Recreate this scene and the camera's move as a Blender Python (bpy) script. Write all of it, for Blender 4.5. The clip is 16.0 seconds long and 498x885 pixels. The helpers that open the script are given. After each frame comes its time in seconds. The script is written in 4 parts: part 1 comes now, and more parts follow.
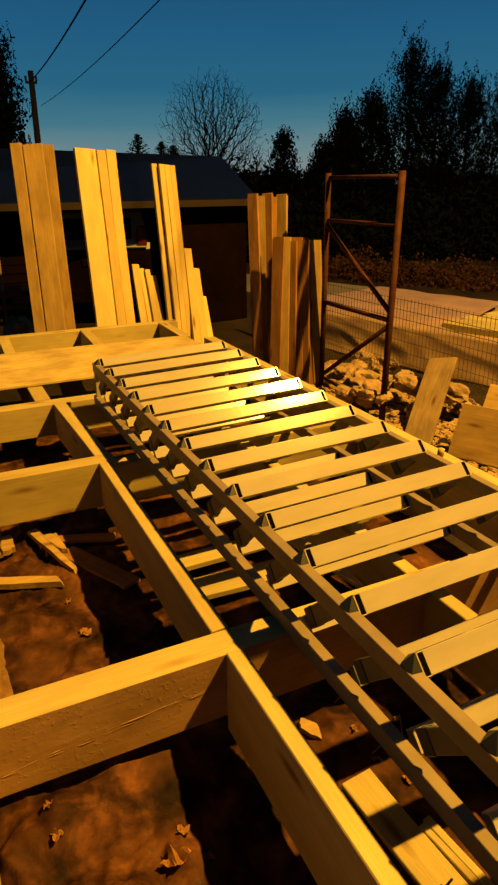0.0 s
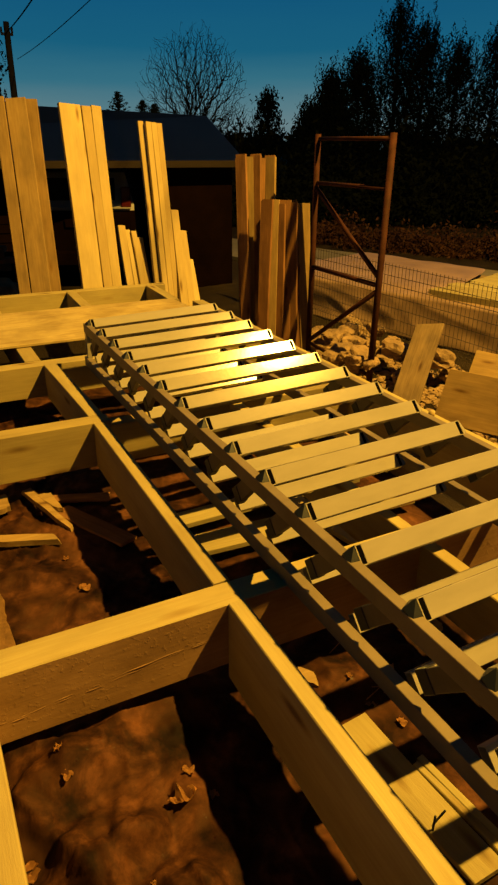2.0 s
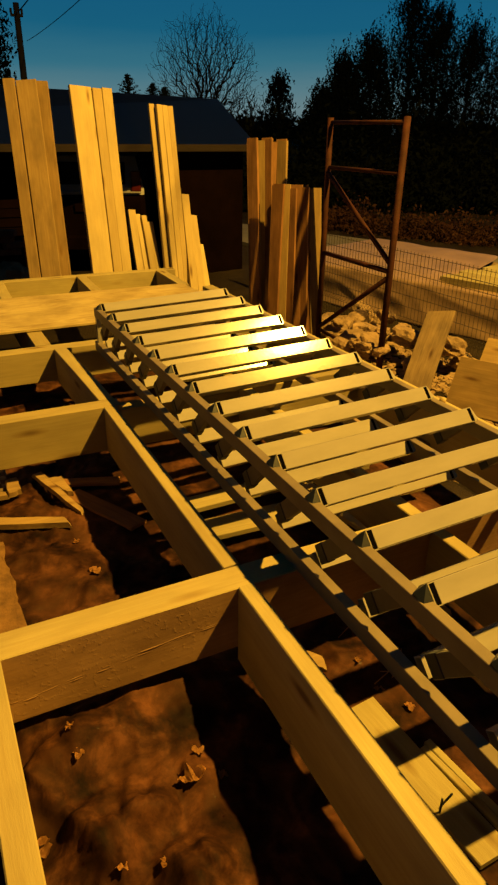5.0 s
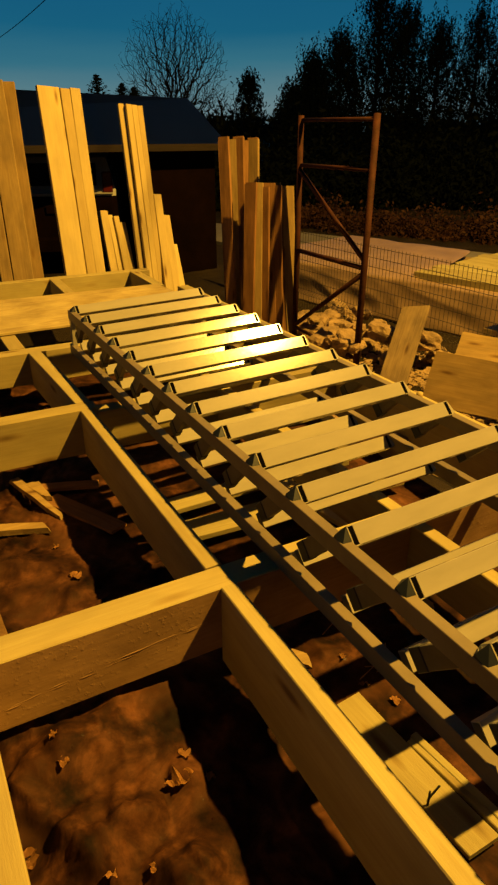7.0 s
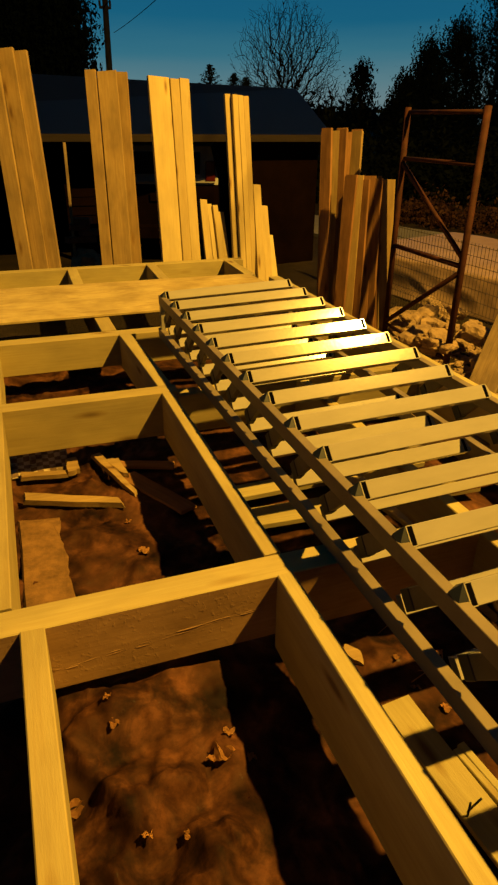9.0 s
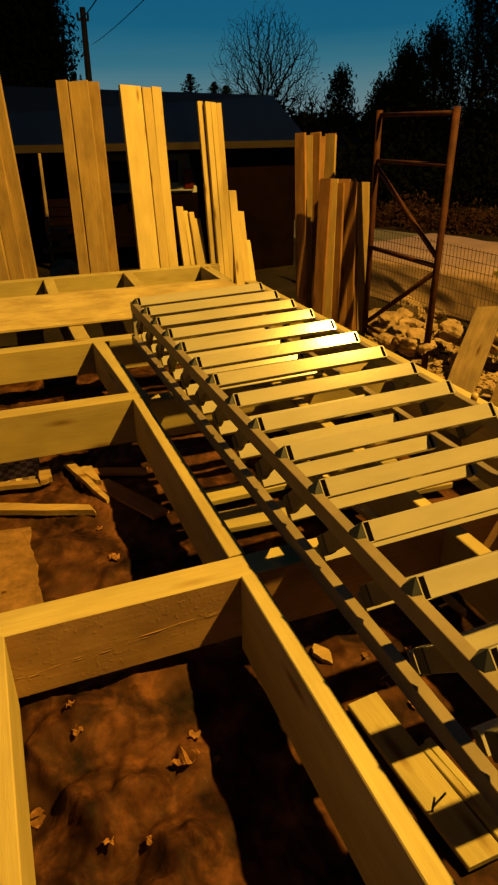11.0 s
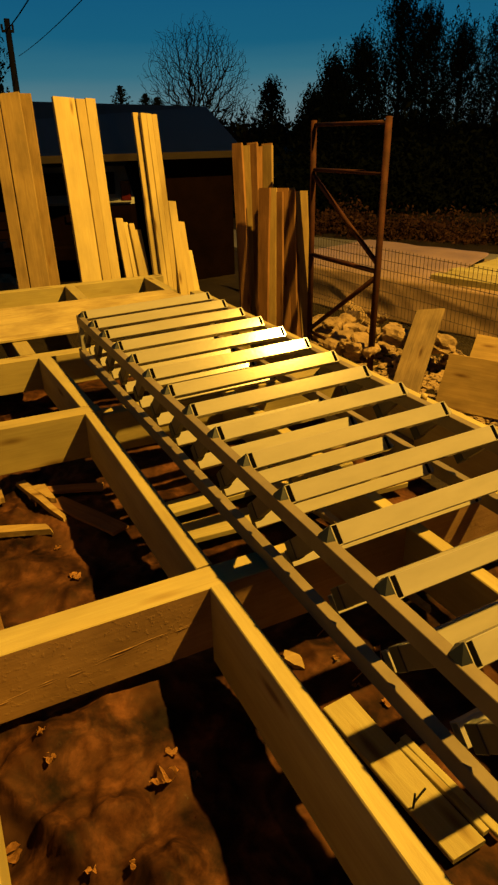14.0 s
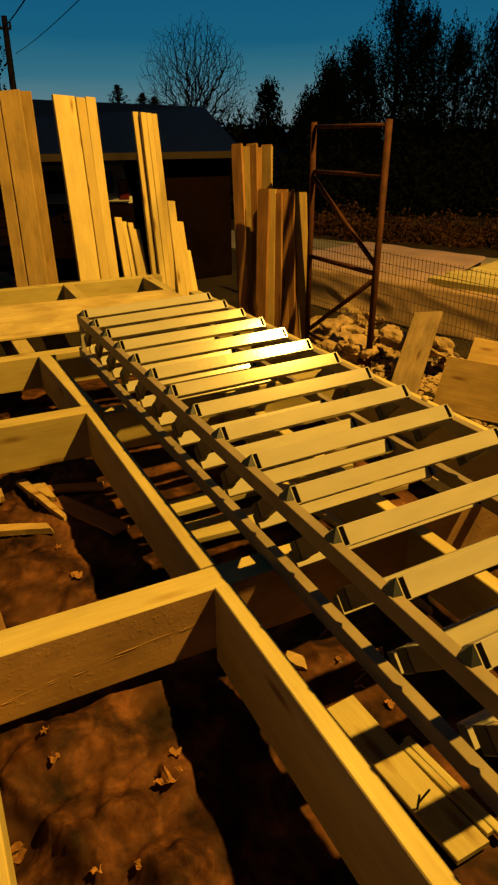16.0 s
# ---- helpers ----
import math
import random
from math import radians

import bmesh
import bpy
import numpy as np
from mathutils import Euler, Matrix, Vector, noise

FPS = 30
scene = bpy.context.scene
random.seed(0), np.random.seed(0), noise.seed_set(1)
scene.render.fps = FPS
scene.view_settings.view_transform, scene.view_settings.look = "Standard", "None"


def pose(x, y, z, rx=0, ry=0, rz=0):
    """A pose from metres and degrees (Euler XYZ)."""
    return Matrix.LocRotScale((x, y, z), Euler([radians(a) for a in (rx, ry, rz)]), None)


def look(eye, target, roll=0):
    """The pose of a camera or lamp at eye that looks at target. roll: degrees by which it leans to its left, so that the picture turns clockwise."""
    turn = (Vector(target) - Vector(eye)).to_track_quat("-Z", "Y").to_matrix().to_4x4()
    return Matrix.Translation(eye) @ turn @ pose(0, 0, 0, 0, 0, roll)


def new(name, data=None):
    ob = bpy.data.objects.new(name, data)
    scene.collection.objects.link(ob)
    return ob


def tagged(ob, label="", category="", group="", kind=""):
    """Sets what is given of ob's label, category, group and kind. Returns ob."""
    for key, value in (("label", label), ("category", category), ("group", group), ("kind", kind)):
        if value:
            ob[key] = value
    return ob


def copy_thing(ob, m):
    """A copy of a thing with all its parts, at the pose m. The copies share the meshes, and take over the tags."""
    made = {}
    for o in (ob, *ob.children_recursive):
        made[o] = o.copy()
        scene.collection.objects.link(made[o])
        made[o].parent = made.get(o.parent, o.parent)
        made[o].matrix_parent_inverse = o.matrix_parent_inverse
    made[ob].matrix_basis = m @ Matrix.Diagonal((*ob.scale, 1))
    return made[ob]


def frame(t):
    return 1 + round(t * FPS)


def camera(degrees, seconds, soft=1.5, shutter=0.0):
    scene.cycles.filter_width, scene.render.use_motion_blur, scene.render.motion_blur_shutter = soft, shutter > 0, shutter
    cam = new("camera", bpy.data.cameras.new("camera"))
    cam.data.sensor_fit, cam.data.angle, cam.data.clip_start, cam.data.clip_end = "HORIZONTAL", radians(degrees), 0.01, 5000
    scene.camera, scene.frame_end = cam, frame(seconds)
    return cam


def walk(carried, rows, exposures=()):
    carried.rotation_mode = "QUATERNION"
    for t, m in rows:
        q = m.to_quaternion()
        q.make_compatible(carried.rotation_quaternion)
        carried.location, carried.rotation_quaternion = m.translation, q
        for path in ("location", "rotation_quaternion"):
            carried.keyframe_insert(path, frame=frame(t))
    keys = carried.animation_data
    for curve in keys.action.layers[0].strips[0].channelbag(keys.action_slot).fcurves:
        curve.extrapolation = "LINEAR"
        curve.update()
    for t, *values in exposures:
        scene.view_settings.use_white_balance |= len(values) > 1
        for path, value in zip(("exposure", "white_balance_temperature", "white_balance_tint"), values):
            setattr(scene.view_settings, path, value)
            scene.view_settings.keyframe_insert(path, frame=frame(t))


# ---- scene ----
cam = camera(42.0, 16.0, soft=2.4)
PATH = [
    (0, (-0.536, -1.281, 1.156), (0.264, 0.395, 0.414), -0.5),
    (0.5, (-0.57, -1.258, 1.142), (0.177, 0.415, 0.341), 0.2),
    (1, (-0.584, -1.259, 1.133), (0.193, 0.371, 0.272), 1.3),
    (1.5, (-0.595, -1.279, 1.134), (0.237, 0.329, 0.285), 1.5),
    (2, (-0.604, -1.289, 1.136), (0.231, 0.327, 0.304), 0.5),
    (2.5, (-0.607, -1.293, 1.137), (0.267, 0.306, 0.313), 0.6),
    (3, (-0.609, -1.3, 1.139), (0.285, 0.292, 0.324), 0.7),
    (3.5, (-0.616, -1.295, 1.141), (0.193, 0.333, 0.307), 0.5),
    (4, (-0.622, -1.286, 1.137), (0.083, 0.386, 0.297), 0.4),
    (4.5, (-0.62, -1.284, 1.133), (0.096, 0.377, 0.281), 0.5),
    (5, (-0.614, -1.288, 1.13), (0.192, 0.323, 0.262), 0.7),
    (5.2, (-0.6, -1.275, 1.114), (0.239, 0.322, 0.25), 0.1),
    (7.5, (-0.609, -1.284, 1.127), (0.252, 0.296, 0.255), 0.0),
    (8, (-0.608, -1.288, 1.127), (0.196, 0.316, 0.243), 0.0),
    (8.2, (-0.61, -1.296, 1.138), (0.126, 0.341, 0.256), 1.0),
    (10.3, (-0.482, -1.356, 1.11), (0.078, 0.343, 0.215), -0.2),
    (10.5, (-0.48, -1.36, 1.112), (0.126, 0.327, 0.226), -0.5),
    (11, (-0.49, -1.36, 1.114), (0.154, 0.319, 0.24), -0.7),
    (11.5, (-0.503, -1.352, 1.114), (0.163, 0.331, 0.265), -0.8),
    (12, (-0.502, -1.345, 1.113), (0.224, 0.314, 0.266), -1.1),
    (12.5, (-0.509, -1.351, 1.114), (0.247, 0.293, 0.261), -1.1),
    (13, (-0.514, -1.348, 1.113), (0.256, 0.286, 0.253), -0.9),
    (13.5, (-0.516, -1.34, 1.11), (0.256, 0.292, 0.25), -1.3),
    (14, (-0.527, -1.339, 1.112), (0.271, 0.285, 0.26), -1.2),
    (14.5, (-0.537, -1.337, 1.11), (0.279, 0.279, 0.26), -0.9),
    (15, (-0.553, -1.335, 1.116), (0.274, 0.28, 0.273), -0.6),
    (15.5, (-0.562, -1.331, 1.115), (0.263, 0.284, 0.273), -0.3),
    (16, (-0.558, -1.325, 1.113), (0.258, 0.29, 0.263), -0.4),
]
walk(cam, [(t, look(eye, target, roll)) for t, eye, target, roll in PATH], exposures=[(0, 0.26, 7300, 22), (0.8, 0.20, 7200, 20), (1.6, 0, 6500, 10), (16, 0, 6500, 10)])

# ---- light ----
world = bpy.data.worlds.new("dusk")
scene.world = world
world.use_nodes = True
wn, wl = world.node_tree.nodes, world.node_tree.links
wn.clear()
w_out = wn.new("ShaderNodeOutputWorld")
w_bg = wn.new("ShaderNodeBackground")
w_co = wn.new("ShaderNodeTexCoord")
w_sep = wn.new("ShaderNodeSeparateXYZ")
w_ramp = wn.new("ShaderNodeValToRGB")
w_map = wn.new("ShaderNodeMapping")
w_map.inputs["Scale"].default_value = (1.5, 1.5, 14.0)
w_noise = wn.new("ShaderNodeTexNoise")
w_noise.inputs["Scale"].default_value = 1.6
w_noise.inputs["Detail"].default_value = 4.0
w_add = wn.new("ShaderNodeMath")
w_add.operation = "MULTIPLY_ADD"
w_add.inputs[1].default_value = 0.04
el = w_ramp.color_ramp.elements
el[0].position, el[0].color = 0.0, (0.02, 0.03, 0.035, 1)
el[1].position, el[1].color = 1.0, (0.003, 0.022, 0.050, 1)
for p, c in ((0.045, (0.135, 0.215, 0.235, 1)), (0.065, (0.095, 0.20, 0.235, 1)), (0.10, (0.034, 0.155, 0.22, 1)), (0.14, (0.009, 0.112, 0.20, 1)), (0.205, (0.005, 0.088, 0.19, 1)), (0.30, (0.003, 0.055, 0.13, 1)), (0.5, (0.003, 0.034, 0.080, 1))):
    e = el.new(p)
    e.color = c
wl.new(w_co.outputs["Generated"], w_sep.inputs[0])
wl.new(w_co.outputs["Generated"], w_map.inputs[0])
wl.new(w_map.outputs[0], w_noise.inputs["Vector"])
wl.new(w_noise.outputs["Fac"], w_add.inputs[0])
wl.new(w_sep.outputs["Z"], w_add.inputs[2])
wl.new(w_add.outputs[0], w_ramp.inputs[0])
wl.new(w_ramp.outputs[0], w_bg.inputs["Color"])
# the afterglow lies ahead; the opposite side of the sky is already night
w_dot = wn.new("ShaderNodeVectorMath")
w_dot.operation = "DOT_PRODUCT"
w_dot.inputs[1].default_value = (0.48, 0.87, 0.0)
w_glow = wn.new("ShaderNodeMapRange")
for i, x in ((1, -0.2), (2, 0.75), (3, 0.30), (4, 1.0)):
    w_glow.inputs[i].default_value = x
wl.new(w_co.outputs["Generated"], w_dot.inputs[0])
wl.new(w_dot.outputs["Value"], w_glow.inputs[0])
wl.new(w_glow.outputs[0], w_bg.inputs["Strength"])
wl.new(w_bg.outputs[0], w_out.inputs["Surface"])

# the sodium street lamp beside the road
lamp = new("street_light", bpy.data.lights.new("street_light", "POINT"))
lamp.location = (5.0, -1.65, 8.0)
lamp.data.energy = 10900
lamp.data.color = (1.0, 0.545, 0.068)
lamp.data.shadow_soft_size = 0.095


# ---- materials ----
def material(name, rough=0.6, metal=0.0, spec=0.4):
    m = bpy.data.materials.new(name)
    m.use_nodes = True
    n, l = m.node_tree.nodes, m.node_tree.links
    b = n["Principled BSDF"]
    b.inputs["Roughness"].default_value = rough
    b.inputs["Metallic"].default_value = metal
    b.inputs["Specular IOR Level"].default_value = spec
    return m, n, l, b


def coords(n, l, scale, spread=True):
    """Object coordinates, stretched, and shifted by a random amount for each object."""
    co = n.new("ShaderNodeTexCoord")
    mp = n.new("ShaderNodeMapping")
    mp.inputs["Scale"].default_value = scale
    l.new(co.outputs["Object"], mp.inputs["Vector"])
    if spread:
        info = n.new("ShaderNodeObjectInfo")
        k = n.new("ShaderNodeMath")
        k.operation = "MULTIPLY"
        k.inputs[1].default_value = 40.0
        l.new(info.outputs["Random"], k.inputs[0])
        l.new(k.outputs[0], mp.inputs["Location"])
    return mp.outputs[0]


def noise_of(n, l, vec, scale, detail=4.0, rough=0.55, dist=0.0):
    t = n.new("ShaderNodeTexNoise")
    t.inputs["Scale"].default_value = scale
    t.inputs["Detail"].default_value = detail
    t.inputs["Roughness"].default_value = rough
    t.inputs["Distortion"].default_value = dist
    l.new(vec, t.inputs["Vector"])
    return t.outputs["Fac"]


def ramp_of(n, l, fac, stops):
    r = n.new("ShaderNodeValToRGB")
    e = r.color_ramp.elements
    e[0].position, e[0].color = stops[0][0], (*stops[0][1], 1)
    e[1].position, e[1].color = stops[-1][0], (*stops[-1][1], 1)
    for p, c in stops[1:-1]:
        x = e.new(p)
        x.color = (*c, 1)
    l.new(fac, r.inputs[0])
    return r.outputs[0]


def mix_of(n, l, a, b, fac, mode="MULTIPLY"):
    m = n.new("ShaderNodeMix")
    m.data_type, m.blend_type = "RGBA", mode
    if isinstance(fac, float):
        m.inputs["Factor"].default_value = fac
    else:
        l.new(fac, m.inputs["Factor"])
    l.new(a, m.inputs[6])
    l.new(b, m.inputs[7])
    return m.outputs[2]


def bump_of(n, l, b, height, strength, dist):
    k = n.new("ShaderNodeBump")
    k.inputs["Strength"].default_value = strength
    k.inputs["Distance"].default_value = dist
    l.new(height, k.inputs["Height"])
    l.new(k.outputs[0], b.inputs["Normal"])


def wood(name, light, dark, rough=0.7, bump=0.35, stain=0.3):
    """Sawn softwood; the grain runs along the object's x."""
    m, n, l, b = material(name, rough, 0, 0.25)
    grain = noise_of(n, l, coords(n, l, (1.6, 38, 38)), 2.2, 5, 0.6, 0.6)
    base = ramp_of(n, l, grain, [(0.3, dark), (0.52, tuple((x + y) / 2 for x, y in zip(light, dark))), (0.7, light)])
    vor = n.new("ShaderNodeTexVoronoi")
    vor.inputs["Scale"].default_value = 2.3
    l.new(coords(n, l, (1.0, 4.0, 4.0)), vor.inputs["Vector"])
    knots = ramp_of(n, l, vor.outputs["Distance"], [(0.06, (0.25, 0.15, 0.09)), (0.14, (0.78, 0.69, 0.58)), (0.21, (1, 1, 1))])
    blot = ramp_of(n, l, noise_of(n, l, coords(n, l, (2, 5, 5)), 1.7, 3), [(0.3, (1 - stain, 1 - stain, 1 - stain * 0.9)), (0.65, (1, 1, 1))])
    colour = mix_of(n, l, mix_of(n, l, base, knots, 0.8), blot, 1.0)
    info = n.new("ShaderNodeObjectInfo")
    tint = ramp_of(n, l, info.outputs["Random"], [(0.0, (0.78, 0.74, 0.70)), (1.0, (1.0, 1.0, 1.0))])
    l.new(mix_of(n, l, colour, tint, 1.0), b.inputs["Base Color"])
    fine = noise_of(n, l, coords(n, l, (12, 90, 90)), 3.0, 4, 0.6)
    bump_of(n, l, b, fine, bump, 0.004)
    return m


PINE = wood("planed_pine", (0.56, 0.455, 0.20), (0.49, 0.38, 0.155), bump=0.2, stain=0.16)
BEAM = wood("sawn_beam", (0.445, 0.378, 0.160), (0.385, 0.310, 0.124), 0.8, 0.2, 0.24)
GREY_PINE = wood("greyed_pine", (0.42, 0.375, 0.175), (0.34, 0.29, 0.13), 0.8, 0.3, 0.2)
BROWN = wood("brown_pine", (0.40, 0.285, 0.115), (0.31, 0.205, 0.078), 0.75, 0.25, 0.36)
UMBER = wood("umber_wood", (0.36, 0.19, 0.075), (0.25, 0.125, 0.048), 0.8, 0.35, 0.4)
OLD = wood("weathered_wood", (0.33, 0.25, 0.14), (0.22, 0.155, 0.08), 0.85, 0.7, 0.45)


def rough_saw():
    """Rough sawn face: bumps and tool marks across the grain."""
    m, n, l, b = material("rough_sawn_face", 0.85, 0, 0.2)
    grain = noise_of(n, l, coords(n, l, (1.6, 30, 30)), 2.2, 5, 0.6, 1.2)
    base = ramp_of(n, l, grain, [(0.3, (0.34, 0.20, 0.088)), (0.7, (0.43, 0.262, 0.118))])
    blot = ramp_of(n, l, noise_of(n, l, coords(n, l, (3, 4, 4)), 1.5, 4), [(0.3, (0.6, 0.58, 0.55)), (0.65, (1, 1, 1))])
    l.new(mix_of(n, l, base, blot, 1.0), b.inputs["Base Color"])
    saw = noise_of(n, l, coords(n, l, (22, 40, 70)), 1.6, 3, 0.5, 0.2)
    spots = ramp_of(n, l, noise_of(n, l, coords(n, l, (1, 1, 1)), 75, 3, 0.6), [(0.56, (0, 0, 0)), (0.70, (1, 1, 1))])
    where = ramp_of(n, l, noise_of(n, l, coords(n, l, (1, 1, 1)), 5, 2, 0.5), [(0.36, (0.12, 0.12, 0.12)), (0.60, (1, 1, 1))])
    relief = mix_of(n, l, mix_of(n, l, spots, where, 1.0), saw, 0.22, "ADD")
    bump_of(n, l, b, relief, 0.20, 0.006)
    return m


ROUGH = rough_saw()


def plywood():
    m, n, l, b = material("plywood", 0.75, 0, 0.25)
    swirl = noise_of(n, l, coords(n, l, (1.2, 5, 5)), 2.4, 5, 0.6, 2.5)
    base = ramp_of(n, l, swirl, [(0.3, (0.36, 0.26, 0.10)), (0.5, (0.46, 0.36, 0.15)), (0.7, (0.53, 0.43, 0.19))])
    blot = ramp_of(n, l, noise_of(n, l, coords(n, l, (2, 2, 2)), 2.0, 4), [(0.35, (0.72, 0.70, 0.66)), (0.6, (1, 1, 1))])
    l.new(mix_of(n, l, base, blot, 1.0), b.inputs["Base Color"])
    bump_of(n, l, b, noise_of(n, l, coords(n, l, (8, 60, 60)), 3, 3), 0.15, 0.003)
    return m


PLY = plywood()


def plain(name, colour, rough, metal=0.0, spec=0.4, scale=6.0, vary=0.35, bump=0.1, depth=0.003):
    m, n, l, b = material(name, rough, metal, spec)
    a = noise_of(n, l, coords(n, l, (1, 1, 1)), scale, 5, 0.6)
    lo = tuple(c * (1 - vary) for c in colour)
    l.new(ramp_of(n, l, a, [(0.3, lo), (0.68, colour)]), b.inputs["Base Color"])
    f = noise_of(n, l, coords(n, l, (1, 1, 1)), scale * 9, 4, 0.6)
    bump_of(n, l, b, f, bump, depth)
    return m


def primed_steel():
    m, n, l, b = material("primed_steel", 0.33, 0.0, 0.7)
    a = noise_of(n, l, coords(n, l, (1, 4, 4)), 5, 5, 0.6)
    l.new(ramp_of(n, l, a, [(0.3, (0.275, 0.252, 0.195)), (0.7, (0.325, 0.298, 0.235))]), b.inputs["Base Color"])
    r = ramp_of(n, l, noise_of(n, l, coords(n, l, (1, 1, 1)), 140, 3, 0.6), [(0.3, (0.125,) * 3), (0.7, (0.16,) * 3)])
    l.new(r, b.inputs["Roughness"])
    bump_of(n, l, b, noise_of(n, l, coords(n, l, (1, 1, 1)), 60, 3), 0.06, 0.002)
    return m


STEEL = primed_steel()
# primed steel in a darker tone that stands in for the sides' shade
STRINGER = plain("shade_darkened_steel", (0.20, 0.16, 0.10), 0.5, 0.0, 0.3, 7, 0.35)
# blue-black holds the gussets' and foot plates' sky-lit shade; nails share it
DARK_STEEL = plain("dark_and_shaded_steel", (0.009, 0.012, 0.020), 0.45, 0.0, 0.35, 14, 0.4)
# the struts' shade is put into this darker brown steel colour
SHADED_STEEL = plain("shade_brown_steel", (0.11, 0.085, 0.058), 0.5, 0.0, 0.4, 8, 0.5)
GAP_BLACK = plain("dark_gap_black", (0.0025, 0.002, 0.002), 0.95, 0, 0.02, 10)
RUST = plain("rust_red_paint", (0.062, 0.020, 0.011), 0.75, 0.0, 0.15, 9, 0.65, 0.6, 0.004)


def film_material():
    m, n, l, b = material("dirty_film", 0.6, 0, 0.09)
    flat = coords(n, l, (1, 1, 1), False)
    a = noise_of(n, l, flat, 7.0, 6, 0.62, 0.5)
    base = ramp_of(n, l, a, [(0.36, (0.008, 0.0029, 0.0015)), (0.5, (0.034, 0.0124, 0.0056)), (0.64, (0.094, 0.0365, 0.0160))])
    g = ramp_of(n, l, noise_of(n, l, flat, 26, 5, 0.65), [(0.36, (0.42, 0.39, 0.37)), (0.60, (1, 1, 1))])
    dust = ramp_of(n, l, noise_of(n, l, flat, 3.2, 3, 0.5), [(0.46, (0, 0, 0)), (0.72, (0.085, 0.037, 0.0165))])
    l.new(mix_of(n, l, mix_of(n, l, base, g, 0.8), dust, 0.7, "ADD"), b.inputs["Base Color"])
    r = ramp_of(n, l, noise_of(n, l, flat, 45, 3), [(0.27, (0.26,) * 3), (0.36, (0.75,) * 3)])
    l.new(r, b.inputs["Roughness"])
    # crumpled facets: distances to random points, on warped coordinates
    warp = n.new("ShaderNodeVectorMath")
    warp.operation = "MULTIPLY_ADD"
    warp.inputs[1].default_value = (0.18, 0.18, 0.18)
    wob = n.new("ShaderNodeTexNoise")
    wob.inputs["Scale"].default_value = 4.0
    l.new(flat, wob.inputs["Vector"])
    l.new(wob.outputs["Color"], warp.inputs[0])
    l.new(flat, warp.inputs[2])
    total = None
    for scale, weight in ((4.5, 1.0), (11.0, 0.40), (26.0, 0.12)):
        vor = n.new("ShaderNodeTexVoronoi")
        vor.inputs["Scale"].default_value = scale
        l.new(warp.outputs[0], vor.inputs["Vector"])
        k = n.new("ShaderNodeMath")
        k.operation = "MULTIPLY_ADD"
        k.inputs[1].default_value = weight
        l.new(vor.outputs["Distance"], k.inputs[0])
        if total is not None:
            l.new(total, k.inputs[2])
        else:
            k.inputs[2].default_value = 0.0
        total = k.outputs[0]
    bump_of(n, l, b, total, 0.38, 0.03)
    return m


FILM = film_material()


def soil():
    m, n, l, b = material("bare_soil", 0.95, 0, 0.15)
    a = noise_of(n, l, coords(n, l, (1, 1, 1), False), 1.3, 8, 0.65)
    l.new(ramp_of(n, l, a, [(0.3, (0.010, 0.0068, 0.004)), (0.55, (0.022, 0.015, 0.009)), (0.72, (0.045, 0.031, 0.018))]), b.inputs["Base Color"])
    bump_of(n, l, b, noise_of(n, l, coords(n, l, (1, 1, 1), False), 22, 8, 0.7), 0.9, 0.04)
    return m


SOIL = soil()
STONE = plain("rubble_stone", (0.36, 0.245, 0.135), 0.85, 0, 0.3, 7, 0.55, 0.7, 0.012)
TARP = plain("brown_plastic_film", (0.30, 0.20, 0.125), 0.42, 0, 0.7, 3, 0.35, 0.25, 0.006)
ROAD = plain("worn_asphalt", (0.20, 0.185, 0.165), 0.85, 0, 0.3, 1.2, 0.35, 0.5, 0.01)
WIRE = plain("grey_wire", (0.10, 0.085, 0.065), 0.6, 0.3, 0.5, 12)
ROOF = plain("dark_roofing", (0.004, 0.0055, 0.009), 0.38, 0, 0.45, 2.5, 0.35, 0.3, 0.006)
# near-black colour stands in for the lack of lamplight in the bay
UNLIT_BLACK = plain("unlit_near_black", (0.006, 0.0026, 0.0016), 0.95, 0, 0.02, 3, 0.5, 0.5, 0.006)
FASCIA = wood("fascia_board", (0.024, 0.014, 0.008), (0.014, 0.008, 0.005))
BARK = plain("bark", (0.020, 0.017, 0.015), 0.95, 0, 0.1, 5, 0.5, 0.8, 0.02)
# unlit silhouette and bluish haze are put into the leaf colour
BIRCH = plain("unlit_hazed_leaves", (0.005, 0.009, 0.009), 0.9, 0, 0.03, 3, 0.4)
NEEDLES = plain("fir_needles", (0.015, 0.025, 0.016), 0.8, 0, 0.2, 3, 0.4)
# near-black so that the hedge looks unlit
HEDGE = plain("unlit_hedge_leaves", (0.004, 0.006, 0.004), 0.9, 0, 0.05, 3, 0.5)
BUSH = plain("autumn_leaves", (0.044, 0.016, 0.008), 0.75, 0, 0.2, 2.5, 0.6)
LEAF = plain("dry_leaf", (0.42, 0.20, 0.06), 0.7, 0, 0.3, 20, 0.5)
WHITE = plain("white_car_paint", (0.30, 0.30, 0.30), 0.35, 0, 0.5, 3, 0.2)
RED = plain("red_lens", (0.07, 0.008, 0.005), 0.2, 0, 0.5, 3, 0.2)
GLASS = plain("dark_car_glass", (0.02, 0.02, 0.022), 0.1, 0, 0.6, 3, 0.2)
BLACK = plain("black_rubber", (0.02, 0.02, 0.02), 0.7, 0, 0.3, 5, 0.3)
POLE = plain("grey_pole", (0.03, 0.028, 0.027), 0.9, 0, 0.2, 4, 0.4)
CABLE = plain("black_cable", (0.02, 0.02, 0.02), 0.6, 0, 0.3, 4, 0.3)


